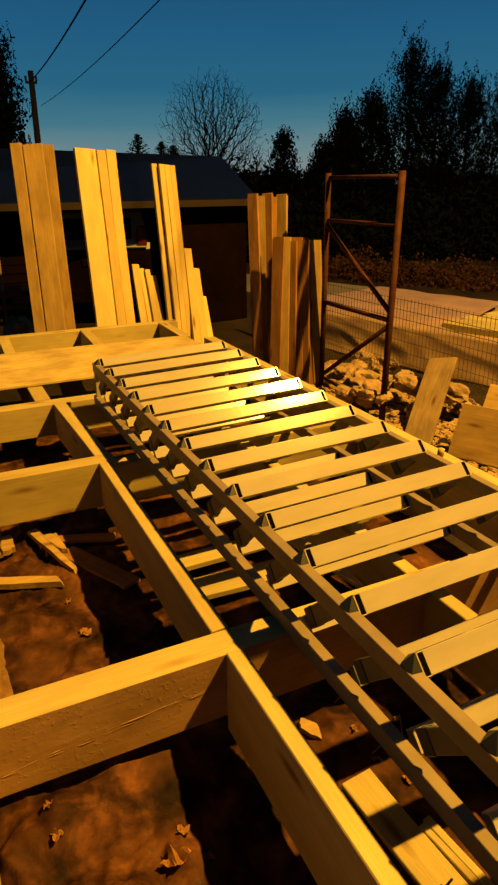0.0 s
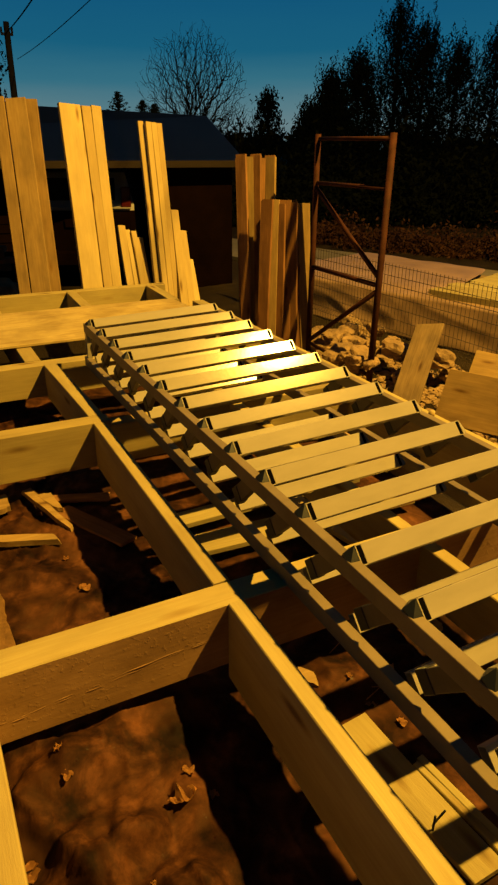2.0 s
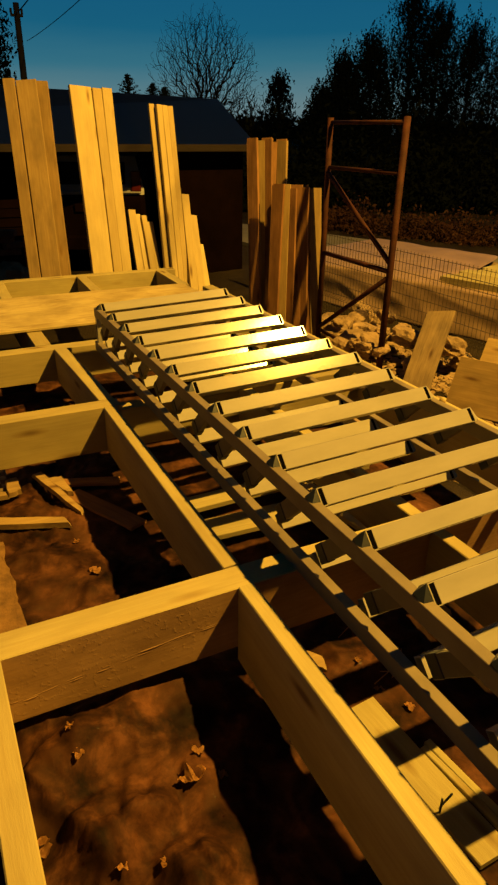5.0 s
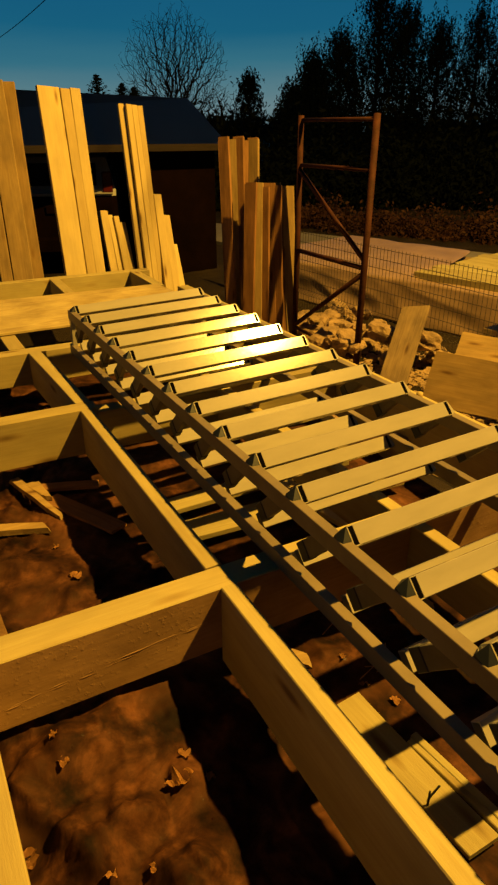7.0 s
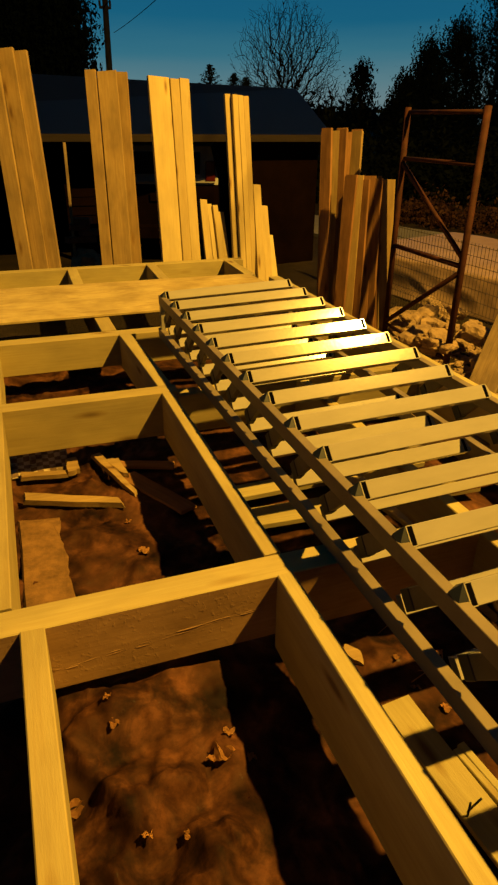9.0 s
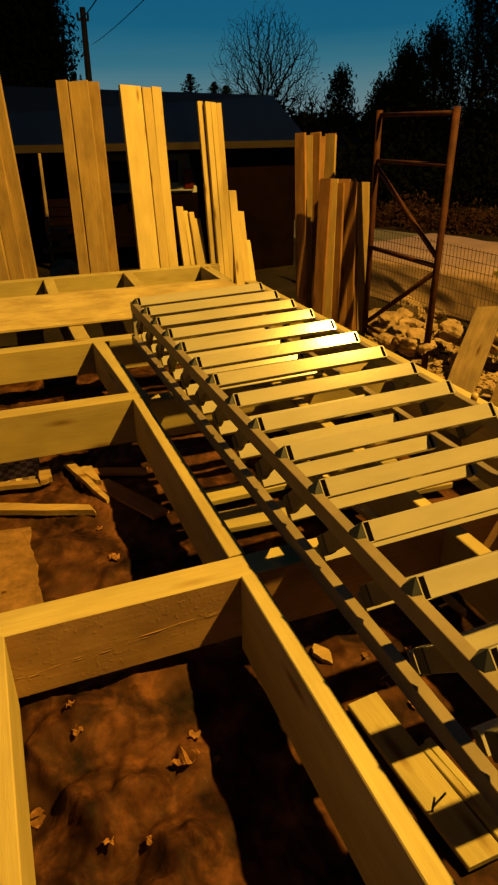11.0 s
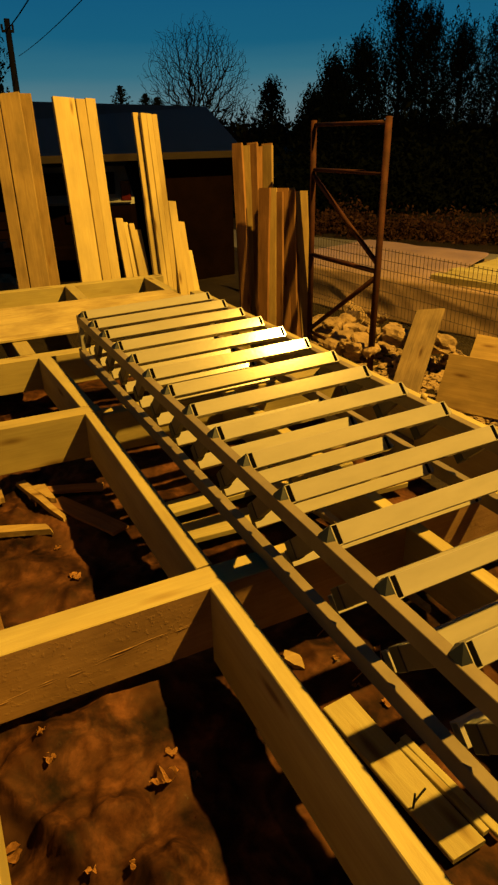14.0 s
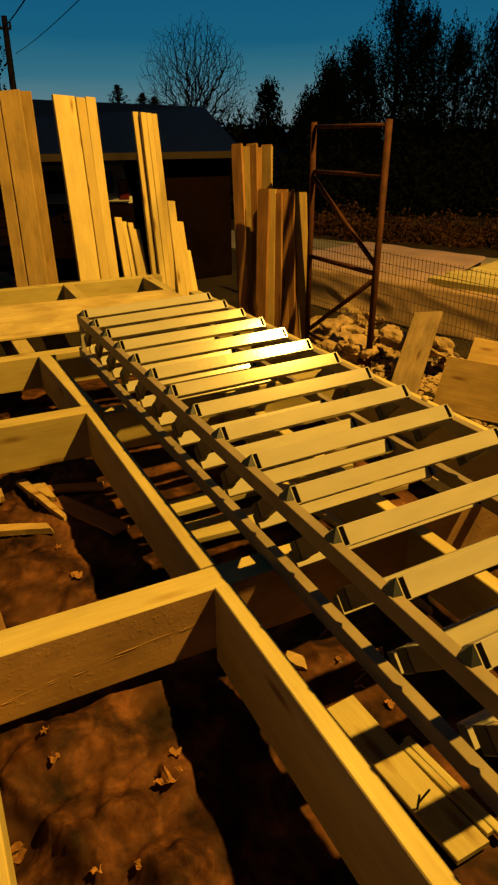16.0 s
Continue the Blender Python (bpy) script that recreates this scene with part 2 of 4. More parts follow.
# ---- mesh helpers ----
def mesh_of(name, bm, mat, smooth=False):
    me = bpy.data.meshes.new(name)
    bm.to_mesh(me)
    bm.free()
    if mat:
        me.materials.append(mat)
    if smooth:
        for p in me.polygons:
            p.use_smooth = True
    return me


def part(name, bm, mat, parent=None, label="", m=None, smooth=False):
    """One mesh object from a bmesh, or from a mesh that is there already."""
    me = bm if isinstance(bm, bpy.types.Mesh) else mesh_of(name, bm, mat, smooth)
    ob = new(name, me)
    if parent is not None:
        ob.parent = parent
    if m is not None:
        ob.matrix_basis = m
    if label:
        ob["label"] = label
    return ob


def empty(name, label, category, group="", kind="", m=None):
    ob = new(name)
    ob.empty_display_size = 0.1
    if m is not None:
        ob.matrix_basis = m
    return tagged(ob, label, category, group, kind)


def box(lx, ly, lz, bevel=0.003, at=(0, 0, 0), bm=None):
    bm = bm or bmesh.new()
    made = bmesh.ops.create_cube(bm, size=1)["verts"]
    bmesh.ops.scale(bm, vec=(lx, ly, lz), verts=made)
    bmesh.ops.translate(bm, vec=at, verts=made)
    if bevel:
        edges = list({e for v in made for e in v.link_edges})
        bmesh.ops.bevel(bm, geom=edges, offset=bevel, segments=1, affect="EDGES")
    return bm


def plank(length, wide, thick, seed=0, bow=0.004, wane=0.0, cuts=10):
    """A board along x with a slight bow and twist, worn edges and ends not quite square."""
    rnd = random.Random(seed)
    bm = bmesh.new()
    b1, b2, tw = rnd.uniform(-bow, bow), rnd.uniform(-bow, bow), rnd.uniform(-0.03, 0.03)
    s1, s2 = rnd.uniform(-0.03, 0.03) * wide, rnd.uniform(-0.03, 0.03) * wide
    c = min(0.003, thick * 0.15)
    ring = [(-1, -1, 1, 0), (-1, -1, 0, 1), (-1, 1, 0, -1), (-1, 1, 1, 0), (1, 1, -1, 0), (1, 1, 0, -1), (1, -1, 0, 1), (1, -1, -1, 0)]
    rows = []
    for i in range(cuts + 1):
        u = i / cuts
        k = 4 * u * (1 - u)
        a = tw * (u - 0.5)
        w = wide * (1 + wane * (noise.noise((u * 4, seed, 0.3))))
        row = []
        for zs, ys, dz, dy in ring:
            y = ys * w / 2 + dy * c
            z = zs * thick / 2 + dz * c
            y, z = y * math.cos(a) - z * math.sin(a), y * math.sin(a) + z * math.cos(a)
            x = (u - 0.5) * length + (s1 if i == 0 else s2 if i == cuts else 0) * ys
            row.append(bm.verts.new((x, y + b1 * k, z + b2 * k)))
        rows.append(row)
    for p, q in zip(rows, rows[1:]):
        for j in range(8):
            bm.faces.new((p[j], p[(j + 1) % 8], q[(j + 1) % 8], q[j]))
    bm.faces.new(rows[0][::-1])
    bm.faces.new(rows[-1])
    bmesh.ops.recalc_face_normals(bm, faces=bm.faces)
    return bm


def along(a, b, up=(0, 0, 1)):
    """A pose whose x runs from a to b, at their middle, with z towards up."""
    a, b, up = Vector(a), Vector(b), Vector(up)
    x = (b - a).normalized()
    y = up.cross(x).normalized()
    z = x.cross(y)
    m = Matrix((x, y, z)).transposed().to_4x4()
    m.translation = (a + b) / 2
    return m


def tube_rows(verts, faces, pts, radii, n=6):
    """Adds a round tapered tube through points to lists."""
    base = len(verts)
    for i, (p, r) in enumerate(zip(pts, radii)):
        d = (pts[min(i + 1, len(pts) - 1)] - pts[max(i - 1, 0)]).normalized()
        s = d.cross(Vector((0.3, 0.9, 0.2))).normalized()
        t = d.cross(s)
        for k in range(n):
            a = 2 * math.pi * k / n
            verts.append(p + (s * math.cos(a) + t * math.sin(a)) * r)
    for i in range(len(pts) - 1):
        for k in range(n):
            faces.append((base + i * n + k, base + i * n + (k + 1) % n, base + (i + 1) * n + (k + 1) % n, base + (i + 1) * n + k))
    faces.append(tuple(base + k for k in range(n))[::-1])
    faces.append(tuple(base + (len(pts) - 1) * n + k for k in range(n)))


def raw(name, verts, faces, mat, smooth=False):
    me = bpy.data.meshes.new(name)
    me.from_pydata([tuple(v) for v in verts], [], faces)
    me.materials.append(mat)
    if smooth:
        me.polygons.foreach_set("use_smooth", [True] * len(me.polygons))
    me.update()
    return me


def smooth01(a, b, x):
    t = max(0.0, min(1.0, (x - a) / (b - a)))
    return t * t * (3 - 2 * t)


# ---- ground ----
def ground_height(x, y):
    drop = max(smooth01(1.45, 2.2, x), smooth01(4.9, 6.2, y), smooth01(-3.0, -4.5, -abs(x)) if x < -3 else 0)
    lump = 0.03 * noise.noise((x * 1.7, y * 1.7, 0.0)) + 0.012 * noise.noise((x * 7, y * 7, 3.0))
    return -0.425 - 0.425 * drop + lump


def build_ground():
    xs = sorted({round(v, 3) for v in [-400, -200, -100, -50, -25, -12, -7, -5, -4] + [-3 + 0.12 * i for i in range(96)] + [9, 10, 12, 15, 20, 30, 50, 100, 200, 400]})
    ys = sorted({round(v, 3) for v in [-300, -100, -50, -25, -12, -7, -5] + [-3.5 + 0.12 * i for i in range(96)] + [8.5, 9, 10, 12, 15, 20, 30, 50, 100, 200, 400]})
    verts = [(x, y, ground_height(x, y)) for y in ys for x in xs]
    w = len(xs)
    faces = [(j * w + i, j * w + i + 1, (j + 1) * w + i + 1, (j + 1) * w + i) for j in range(len(ys) - 1) for i in range(w - 1)]
    ob = new("ground", raw("ground", verts, faces, SOIL, True))
    tagged(ob, "bare dark trampled soil of the building site", "ground", kind="structure")


build_ground()


# ---- timber foundation frame ----
frame_thing = empty("foundation_frame", "sawn timber floor frame of joists and cross beams", "timber frame")


def beam(a, b, wide, deep, seed, mat=BEAM, name="joist"):
    """A beam whose top middle runs from a to b."""
    a, b = Vector(a), Vector(b)
    off = Vector((0, 0, -deep / 2))
    bm = plank((b - a).length, wide, deep, seed, 0.002, 0.01)
    ob = part(name, bm, mat, frame_thing, m=along(a + off, b + off))
    # sides keep ROUGH's redder tone, which holds bounced light; tops get BEAM
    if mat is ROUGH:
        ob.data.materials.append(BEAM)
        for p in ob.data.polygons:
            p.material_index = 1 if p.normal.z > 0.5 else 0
    return ob


X0 = -2.6
crack = [Vector((-0.62 + 0.66 * i / 40, -0.0010, -0.150 + 0.055 * i / 40 + 0.006 * noise.noise((i * 0.16, 2, 0)))) for i in range(36)]
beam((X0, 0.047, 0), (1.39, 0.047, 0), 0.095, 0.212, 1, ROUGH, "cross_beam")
for dz in (0.0, 0.007):
    c_v, c_f = [], []
    tube_rows(c_v, c_f, [p + Vector((0, 0, dz + 0.004 * noise.noise((p.x * 9, dz * 90, 1)))) for p in crack], [0.0012 + 0.0016 * max(0.0, noise.noise((i * 0.45, dz * 70, 4)) + 0.3) for i in range(36)], 5)
    part("split", raw("split", c_v, c_f, ROUGH, True), None, frame_thing, "raised splinter along a split")
beam((X0, 1.447, 0.003), (0.082, 1.447, 0.003), 0.090, 0.215, 2, BEAM, "cross_beam")
beam((0.084, 1.45, -0.022), (1.39, 1.45, -0.022), 0.085, 0.195, 31, BEAM, "cross_beam")
beam((X0, 2.41, 0), (1.39, 2.41, 0), 0.095, 0.185, 3, BEAM, "cross_beam")
beam((X0, 3.60, -0.002), (1.25, 3.58, -0.002), 0.10, 0.20, 4, BEAM, "cross_beam")
beam((X0, 4.36, 0), (1.42, 4.34, 0), 0.09, 0.20, 5, BEAM, "cross_beam")
beam((0.016, -2.4, 0.003), (0.026, -0.001, 0.003), 0.048, 0.262, 6, BEAM)
beam((0.027, 0.096, 0.003), (0.028, 1.401, 0.003), 0.052, 0.215, 7, BEAM)
beam((0.038, 1.493, 0.003), (0.008, 2.361, 0.003), 0.070, 0.20, 8, BEAM)
beam((-0.07, 2.459, 0.002), (-0.07, 3.638, 0.002), 0.09, 0.20, 9, BEAM)
for k, x in enumerate((-1.40, -0.75, -0.10, 0.56, 1.26)):
    beam((x, 3.655, 0.002), (x + 0.02, 4.313, 0.002), 0.08, 0.20, 20 + k, BEAM)
beam((-0.643, -2.4, 0.004), (-0.647, -0.002, 0.004), 0.060, 0.24, 10, BEAM)
beam((-0.72, 0.097, 0.004), (-0.72, 1.401, 0.004), 0.06, 0.24, 11, BEAM)
beam((-0.72, 1.493, 0.004), (-0.72, 2.361, 0.004), 0.06, 0.24, 12, BEAM)
beam((0.70, -2.0, -0.004), (0.70, -0.002, -0.004), 0.05, 0.18, 13, BEAM)
beam((0.70, 0.097, -0.004), (0.70, 1.401, -0.004), 0.05, 0.18, 14, BEAM)
beam((0.70, 1.493, -0.004), (0.70, 2.361, -0.004), 0.05, 0.18, 15, BEAM)
beam((1.44, -2.4, -0.01), (1.44, 3.6, -0.01), 0.09, 0.24, 16, BEAM)


for x, y in ((X0 + 0.1, 0.047), (X0 + 0.1, 1.447), (X0 + 0.1, 2.41), (X0 + 0.1, 3.60), (X0 + 0.1, 4.36), (1.44, -2.3), (1.44, -0.6), (1.44, 0.9), (1.44, 2.4), (1.44, 3.5), (-0.64, -2.3), (0.02, -2.3)):
    part("support_block", box(0.19, 0.19, 0.26, 0.006), OLD, frame_thing, m=pose(x, y, -0.33))


ply = plank(3.85, 0.90, 0.018, 30, 0.002, 0.0)
tagged(part("plywood_sheet", ply, PLY, m=along((X0, 3.215, 0.014), (1.25, 3.195, 0.014))), "worn plywood sheet lying flat across the joists", "plywood sheet")

# ---- two steel stair frames lying on the timber ----
def tread_tube(length, wide, thick, wall=0.003):
    """A flat hollow tube along x, open at both ends."""
    bm = bmesh.new()
    def ring(x, w, t):
        return [bm.verts.new((x, y, z)) for y, z in ((-w / 2, -t / 2), (w / 2, -t / 2), (w / 2, t / 2), (-w / 2, t / 2))]
    h = length / 2
    o1, o2 = ring(-h, wide, thick), ring(h, wide, thick)
    i1, i2 = ring(-h, wide - 2 * wall, thick - 2 * wall), ring(h, wide - 2 * wall, thick - 2 * wall)
    for k in range(4):
        j = (k + 1) % 4
        bm.faces.new((o1[k], o1[j], o2[j], o2[k]))
        bm.faces.new((i1[j], i1[k], i2[k], i2[j]))
        bm.faces.new((o1[j], o1[k], i1[k], i1[j]))
        bm.faces.new((o2[k], o2[j], i2[j], i2[k]))
    bmesh.ops.recalc_face_normals(bm, faces=bm.faces)
    edges = [e for e in bm.edges if abs(e.verts[0].co.x - e.verts[1].co.x) > h and abs(abs(e.verts[0].co.y) - wide / 2) < 1e-5]
    bmesh.ops.bevel(bm, geom=edges, offset=0.0015, segments=1, affect="EDGES")
    return bm


STEP, TREADS, TILT = 0.2222, 17, 46.0
stair = empty("stair_frame", "grey primed welded steel stair frame lying flat", "stair frame", "steel stair frames", m=pose(0, 0, 0.195))
for x in (0.205, 0.985):
    part("stringer", tread_tube(3.95, 0.05, 0.03), STRINGER, stair, m=along((x, 2.24, 0.025), (x, -1.71, 0.025), (1, 0, 0)))
tread_mesh = mesh_of("tread", tread_tube(0.712, 0.052, 0.028), STEEL)
# solid near-black block; its colour stands in for the dark of an opening
cap_mesh = mesh_of("bracket", box(0.014, 0.047, 0.025, 0.001), GAP_BLACK)
rim = box(0.003, 0.052, 0.028, 0)
for s in (-1, 1):
    box(0.016, 0.0025, 0.028, 0, (-0.008, s * 0.0248, 0), rim)
plate_mesh = mesh_of("end_plate", rim, STEEL)
def wedge():
    """A plate from the tread's end down to the stringer, narrowing outwards along x."""
    bm = bmesh.new()
    near = [bm.verts.new((0.0, y, z)) for y, z in ((-0.026, -0.014), (0.026, -0.014), (0.026, 0.013), (-0.026, 0.013))]
    out = [bm.verts.new((0.027, y, z)) for y, z in ((-0.022, 0.006), (0.012, -0.013), (0.017, -0.006), (-0.016, 0.011))]
    for k in range(4):
        bm.faces.new((near[k], near[(k + 1) % 4], out[(k + 1) % 4], out[k]))
    bm.faces.new(near)
    bm.faces.new(out)
    bmesh.ops.recalc_face_normals(bm, faces=bm.faces)
    return bm


# left gussets are coloured as shaded, right ones as lit
shaded_gusset_mesh = mesh_of("gusset", wedge(), DARK_STEEL)
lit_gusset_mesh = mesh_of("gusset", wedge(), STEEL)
for k in range(TREADS):
    y = 2.20 - STEP * k
    t = part("tread", tread_mesh, None, stair, m=pose(0.592, y - 0.0114, 0.060, TILT, -1.5, 0))
    for s in (-1, 1):
        part("bracket", cap_mesh, None, t, "near-black block standing in for the dark tread-end opening", m=pose(s * 0.363, 0, 0))
        part("end_plate", plate_mesh, None, t, m=pose(s * 0.3715, 0, 0, 0, 0, 0 if s > 0 else 180))
    part("gusset", shaded_gusset_mesh, None, t, "steel gusset plate, coloured blue-black as its shaded side", m=pose(-0.3735, 0, 0) @ Matrix.Scale(-1, 4, (1, 0, 0)))
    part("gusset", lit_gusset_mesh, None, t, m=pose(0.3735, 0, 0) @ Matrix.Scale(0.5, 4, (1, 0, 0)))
stair_2 = copy_thing(stair, pose(-0.005, 0.02, 0.002))
# flat tubes sloping at 45 degrees between the upper and the lower stringer, with a foot plate coloured blue-black for
# the shade there
strut_mesh = mesh_of("strut", tread_tube(0.145, 0.052, 0.022), SHADED_STEEL)
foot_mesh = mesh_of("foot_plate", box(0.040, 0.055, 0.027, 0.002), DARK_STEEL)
for k in range(1, TREADS):
    for x in (0.2055, 0.9855):
        y = 2.2516 - STEP * k
        st = part("strut", strut_mesh, None, stair, m=along((x, y - 0.004, 0.018), (x, y + 0.098, -0.084), (1, 0, 0)))
        part("foot_plate", foot_mesh, None, st, "steel foot plate, coloured blue-black for the shade there", m=pose(0.054, 0, 0))
for x in (0.205, 0.985):
    for y in (2.225, -1.69):
        part("leg", box(0.026, 0.03, 0.150, 0.002, (x, y, -0.07)), STEEL, stair)
for ob in stair_2.children:
    if ob.name.startswith("tread"):
        ob.matrix_basis = Matrix.Translation((-0.025, -0.025, -0.010)) @ ob.matrix_basis @ Matrix.Scale(0.935, 4, (1, 0, 0))
        for end in [c for c in ob.children if c.matrix_basis.translation.x < 0]:
            bpy.data.objects.remove(end)
stair_2["label"] = "grey primed steel stair frame underneath another on the joists"

# ---- boards leaning upright ----
def board(a, b, wide, thick, seed, face, mat=PINE, label="", group="boards standing behind the frame"):
    """A board from its foot a to its top b, with its broad side towards face."""
    bm = plank((Vector(b) - Vector(a)).length, wide, thick, seed, 0.006)
    ob = part("board", bm, mat, m=along(a, b, face))
    return tagged(ob, label or "pale planed pine board standing upright", "board", group)


def row(x0, x1, tops, foot, top_y, shares, seed, lean=0.08, face=(0.1, -1, 0.1), thick=0.04, label="", jog=0.02, mat=PINE, fill=0.97):
    """Boards side by side from x0 to x1 at the top, leaning back; shares are their widths."""
    at, total = x0, sum(shares)
    for k, (z, share) in enumerate(zip(tops, shares)):
        w = (x1 - x0) * share / total
        x = at + w / 2
        at += w
        j = jog * (((k * 7 + seed) % 3) / 2 - 0.5)
        board((x - lean, foot[0] + j, foot[1]), (x, top_y + j, z), w * fill, thick, seed + k, face, mat, label)


# the first two rows get BROWN, which paints in their turned-away shade
row(-0.53, -0.17, (1.62, 1.63, 1.615), (4.75, -0.42), 5.2, (0.34, 0.37, 0.29), 40, -0.05, (-0.4, -1, 0.1), mat=BROWN, label="pine board standing upright, coloured darker for its turned-away face")
row(0.283, 0.652, (1.495, 1.488, 1.485), (4.75, -0.42), 5.2, (0.27, 0.47, 0.26), 50, 0.055, (-0.35, -1, 0.1), jog=0.035, mat=BROWN, label="pine board standing upright, coloured darker for its turned-away face")
row(0.815, 1.212, (1.458, 1.445, 1.45), (4.75, -0.42), 5.2, (0.52, 0.23, 0.25), 60, 0.036, (0.2, -1, 0.1), jog=0.03)
row(1.265, 1.51, (0.42, 0.375, 0.365, 0.30), (4.85, -0.42), 5.15, (0.3, 0.2, 0.22, 0.28), 70, 0.0, jog=0.03, fill=0.99, label="short pale pine board standing upright")
row(1.545, 1.79, (1.335, 1.33, 1.325, 1.32), (4.8, -0.42), 5.2, (0.25, 0.25, 0.25, 0.25), 80, 0.03, jog=0.045, fill=0.90)
row(1.79, 2.025, (0.55, 0.35, 0.06), (4.75, -0.45), 5.1, (0.36, 0.35, 0.29), 90, 0.05, label="short pale pine board standing upright")
BUNDLE = "boards leaning in loose bundles"
for k in range(8):
    x, d = 2.50 + 0.056 * k, 0.06 * ((k * 5) % 3 - 1)
    board((x - 0.035 - 0.010 * k, 4.78 + d, -0.85), (x, 5.0 + d, 1.06 - 0.012 * ((k * 3) % 4)), 0.11, 0.034, 100 + k, (-1, -0.62 - 0.22 * (k % 3) - 0.9 * (k == 5), 0.1), (UMBER, UMBER, BROWN, UMBER)[k % 4], "brown board leaning in a tall bundle", BUNDLE)
for k in range(10):
    x, d = 2.585 + 0.045 * k, 0.05 * ((k * 5) % 3 - 1)
    board((2.46 + 0.060 * k, 4.42 + d, -0.85), (x, 4.58 + d, 0.67 - 0.018 * ((k * 4) % 5 % 3) - 0.003 * k), 0.12, 0.030, 110 + k, (-1, -0.60 - 0.20 * (k % 3) - 1.1 * (k % 5 == 4), 0.1), (UMBER, UMBER, BROWN, UMBER, BROWN)[k % 5], "brown board leaning in a loose bundle", BUNDLE)

# ---- scaffold frame ----
def pipe(a, b, r, n=10):
    v, f = [], []
    tube_rows(v, f, [Vector(a), Vector(b)], [r, r], n)
    return v, f


scaffold = empty("scaffold_frame", "rust-red steel scaffold frame standing upright", "scaffold frame", m=pose(3.10, 3.35, -0.86))


def on_post(s, z):
    """A point at height z of the near (0) or far (1) post; the near one stands out at its foot."""
    k = 1 - z / 2.10
    return (-0.10, 0.99, z) if s else (-0.22 * k + 0.02, -0.24 * k + 0.04, z)


for name, a, b, r in (
    ("post", on_post(0, 0), on_post(0, 2.10), 0.030), ("post", on_post(1, 0), on_post(1, 2.10), 0.028),
    ("crossbar", on_post(0, 2.06), on_post(1, 2.06), 0.018), ("crossbar", on_post(0, 1.68), on_post(1, 1.68), 0.018), ("crossbar", on_post(0, 0.90), on_post(1, 0.90), 0.022),
    ("crossbar", on_post(0, 0.12), on_post(1, 0.12), 0.018),
    ("brace", on_post(1, 1.64), on_post(0, 0.96), 0.022), ("brace", on_post(1, 0.14), on_post(0, 0.86), 0.022)):
    part(name, raw(name, *pipe(a, b, r), RUST, True), None, scaffold)

# ---- shed behind ----
shed = empty("shed", "low wooden shed with sloping roof and open bay, coloured near-black as unlit", "shed", m=pose(0, 0, 0))
part("wall", box(1.15, 0.85, 1.78, 0.01, (3.33, 8.475, 0.0)), UNLIT_BLACK, shed)
part("wall", box(9.8, 0.1, 2.7, 0.01, (-0.8, 10.6, 0.15)), UNLIT_BLACK, shed)
rf = bmesh.new()
r_v = [rf.verts.new(p) for p in ((-6.0, 7.75, 0.93), (3.98, 7.75, 0.93), (4.45, 10.2, 1.60), (-6.0, 10.2, 1.85), (-6.0, 13.0, 0.9), (4.0, 13.0, 0.9))]
rf.faces.new((r_v[0], r_v[1], r_v[2], r_v[3]))
rf.faces.new((r_v[3], r_v[2], r_v[5], r_v[4]))
bmesh.ops.solidify(rf, geom=rf.faces[:], thickness=0.06)
part("roof", rf, ROOF, shed)
part("fascia", plank(9.9, 0.09, 0.025, 5), FASCIA, shed, m=along((-5.95, 7.73, 0.90), (3.97, 7.73, 0.90), (0, -1, 0)))
for x in (-3.2, 1.0):
    part("support_post", box(0.12, 0.12, 1.75, 0.006, (x, 7.95, 0.02)), UNLIT_BLACK, shed)


# ---- fence, stacks, rubble ----
FA, FB = Vector((3.55, 6.6, 0)), Vector((3.85, 1.2, 0))
fence = empty("mesh_fence", "grey welded wire mesh fence panel", "fence")
fd = FB - FA
n_up = int(fd.length / 0.05)
profile = [(0, -0.85), (0, -0.62), (0.03, -0.60), (0, -0.58), (0, -0.2), (0, 0.08)]
side = Vector((fd.y, -fd.x, 0)).normalized()
wv, wf = [], []
tube_rows(wv, wf, [side * o + Vector((0, 0, z)) for o, z in profile], [0.0028] * len(profile), 4)
up_mesh = raw("wire", wv, wf, WIRE)
for k in range(n_up + 1):
    part("wire", up_mesh, None, fence, m=Matrix.Translation(FA + fd * k / n_up))
for o, z in ((0, -0.8), (0, -0.63), (0, -0.57), (0, -0.46), (0, -0.35), (0, -0.24), (0, -0.13), (0, -0.04), (0, 0.06)):
    part("wire", raw("wire", *pipe(FA + side * (o + 0.004) + Vector((0, 0, z)), FB + side * (o + 0.004) + Vector((0, 0, z)), 0.003, 5), WIRE), None, fence)


def lumber_stack(name, origin, turn, long, deep, high, layers, seed, mat, label):
    st = empty(name, label, "lumber stack", "lumber stacks by the fence", m=pose(*origin, 0, 0, turn))
    n = max(2, int(deep / 0.2))
    for j in range(layers):
        for i in range(n):
            r = random.Random(seed * 100 + j * 20 + i)
            p = plank(long + r.uniform(-0.1, 0.05), deep / n - 0.006, high / layers - 0.006, seed + i + j * 9)
            part("plank", p, mat, st, m=pose(r.uniform(-0.04, 0.04), (i + 0.5) * deep / n - deep / 2, (j + 0.5) * high / layers))
    return st


AX, NO = Vector((0.270, -0.963, 0)), Vector((0.963, 0.270, 0))
FRONT = Vector((4.50, 4.12, 0))


def beside(along_it, deep_in, z):
    """A point of the long stack: metres along its front from the middle, metres behind the front."""
    return FRONT + AX * along_it + NO * deep_in + Vector((0, 0, z))


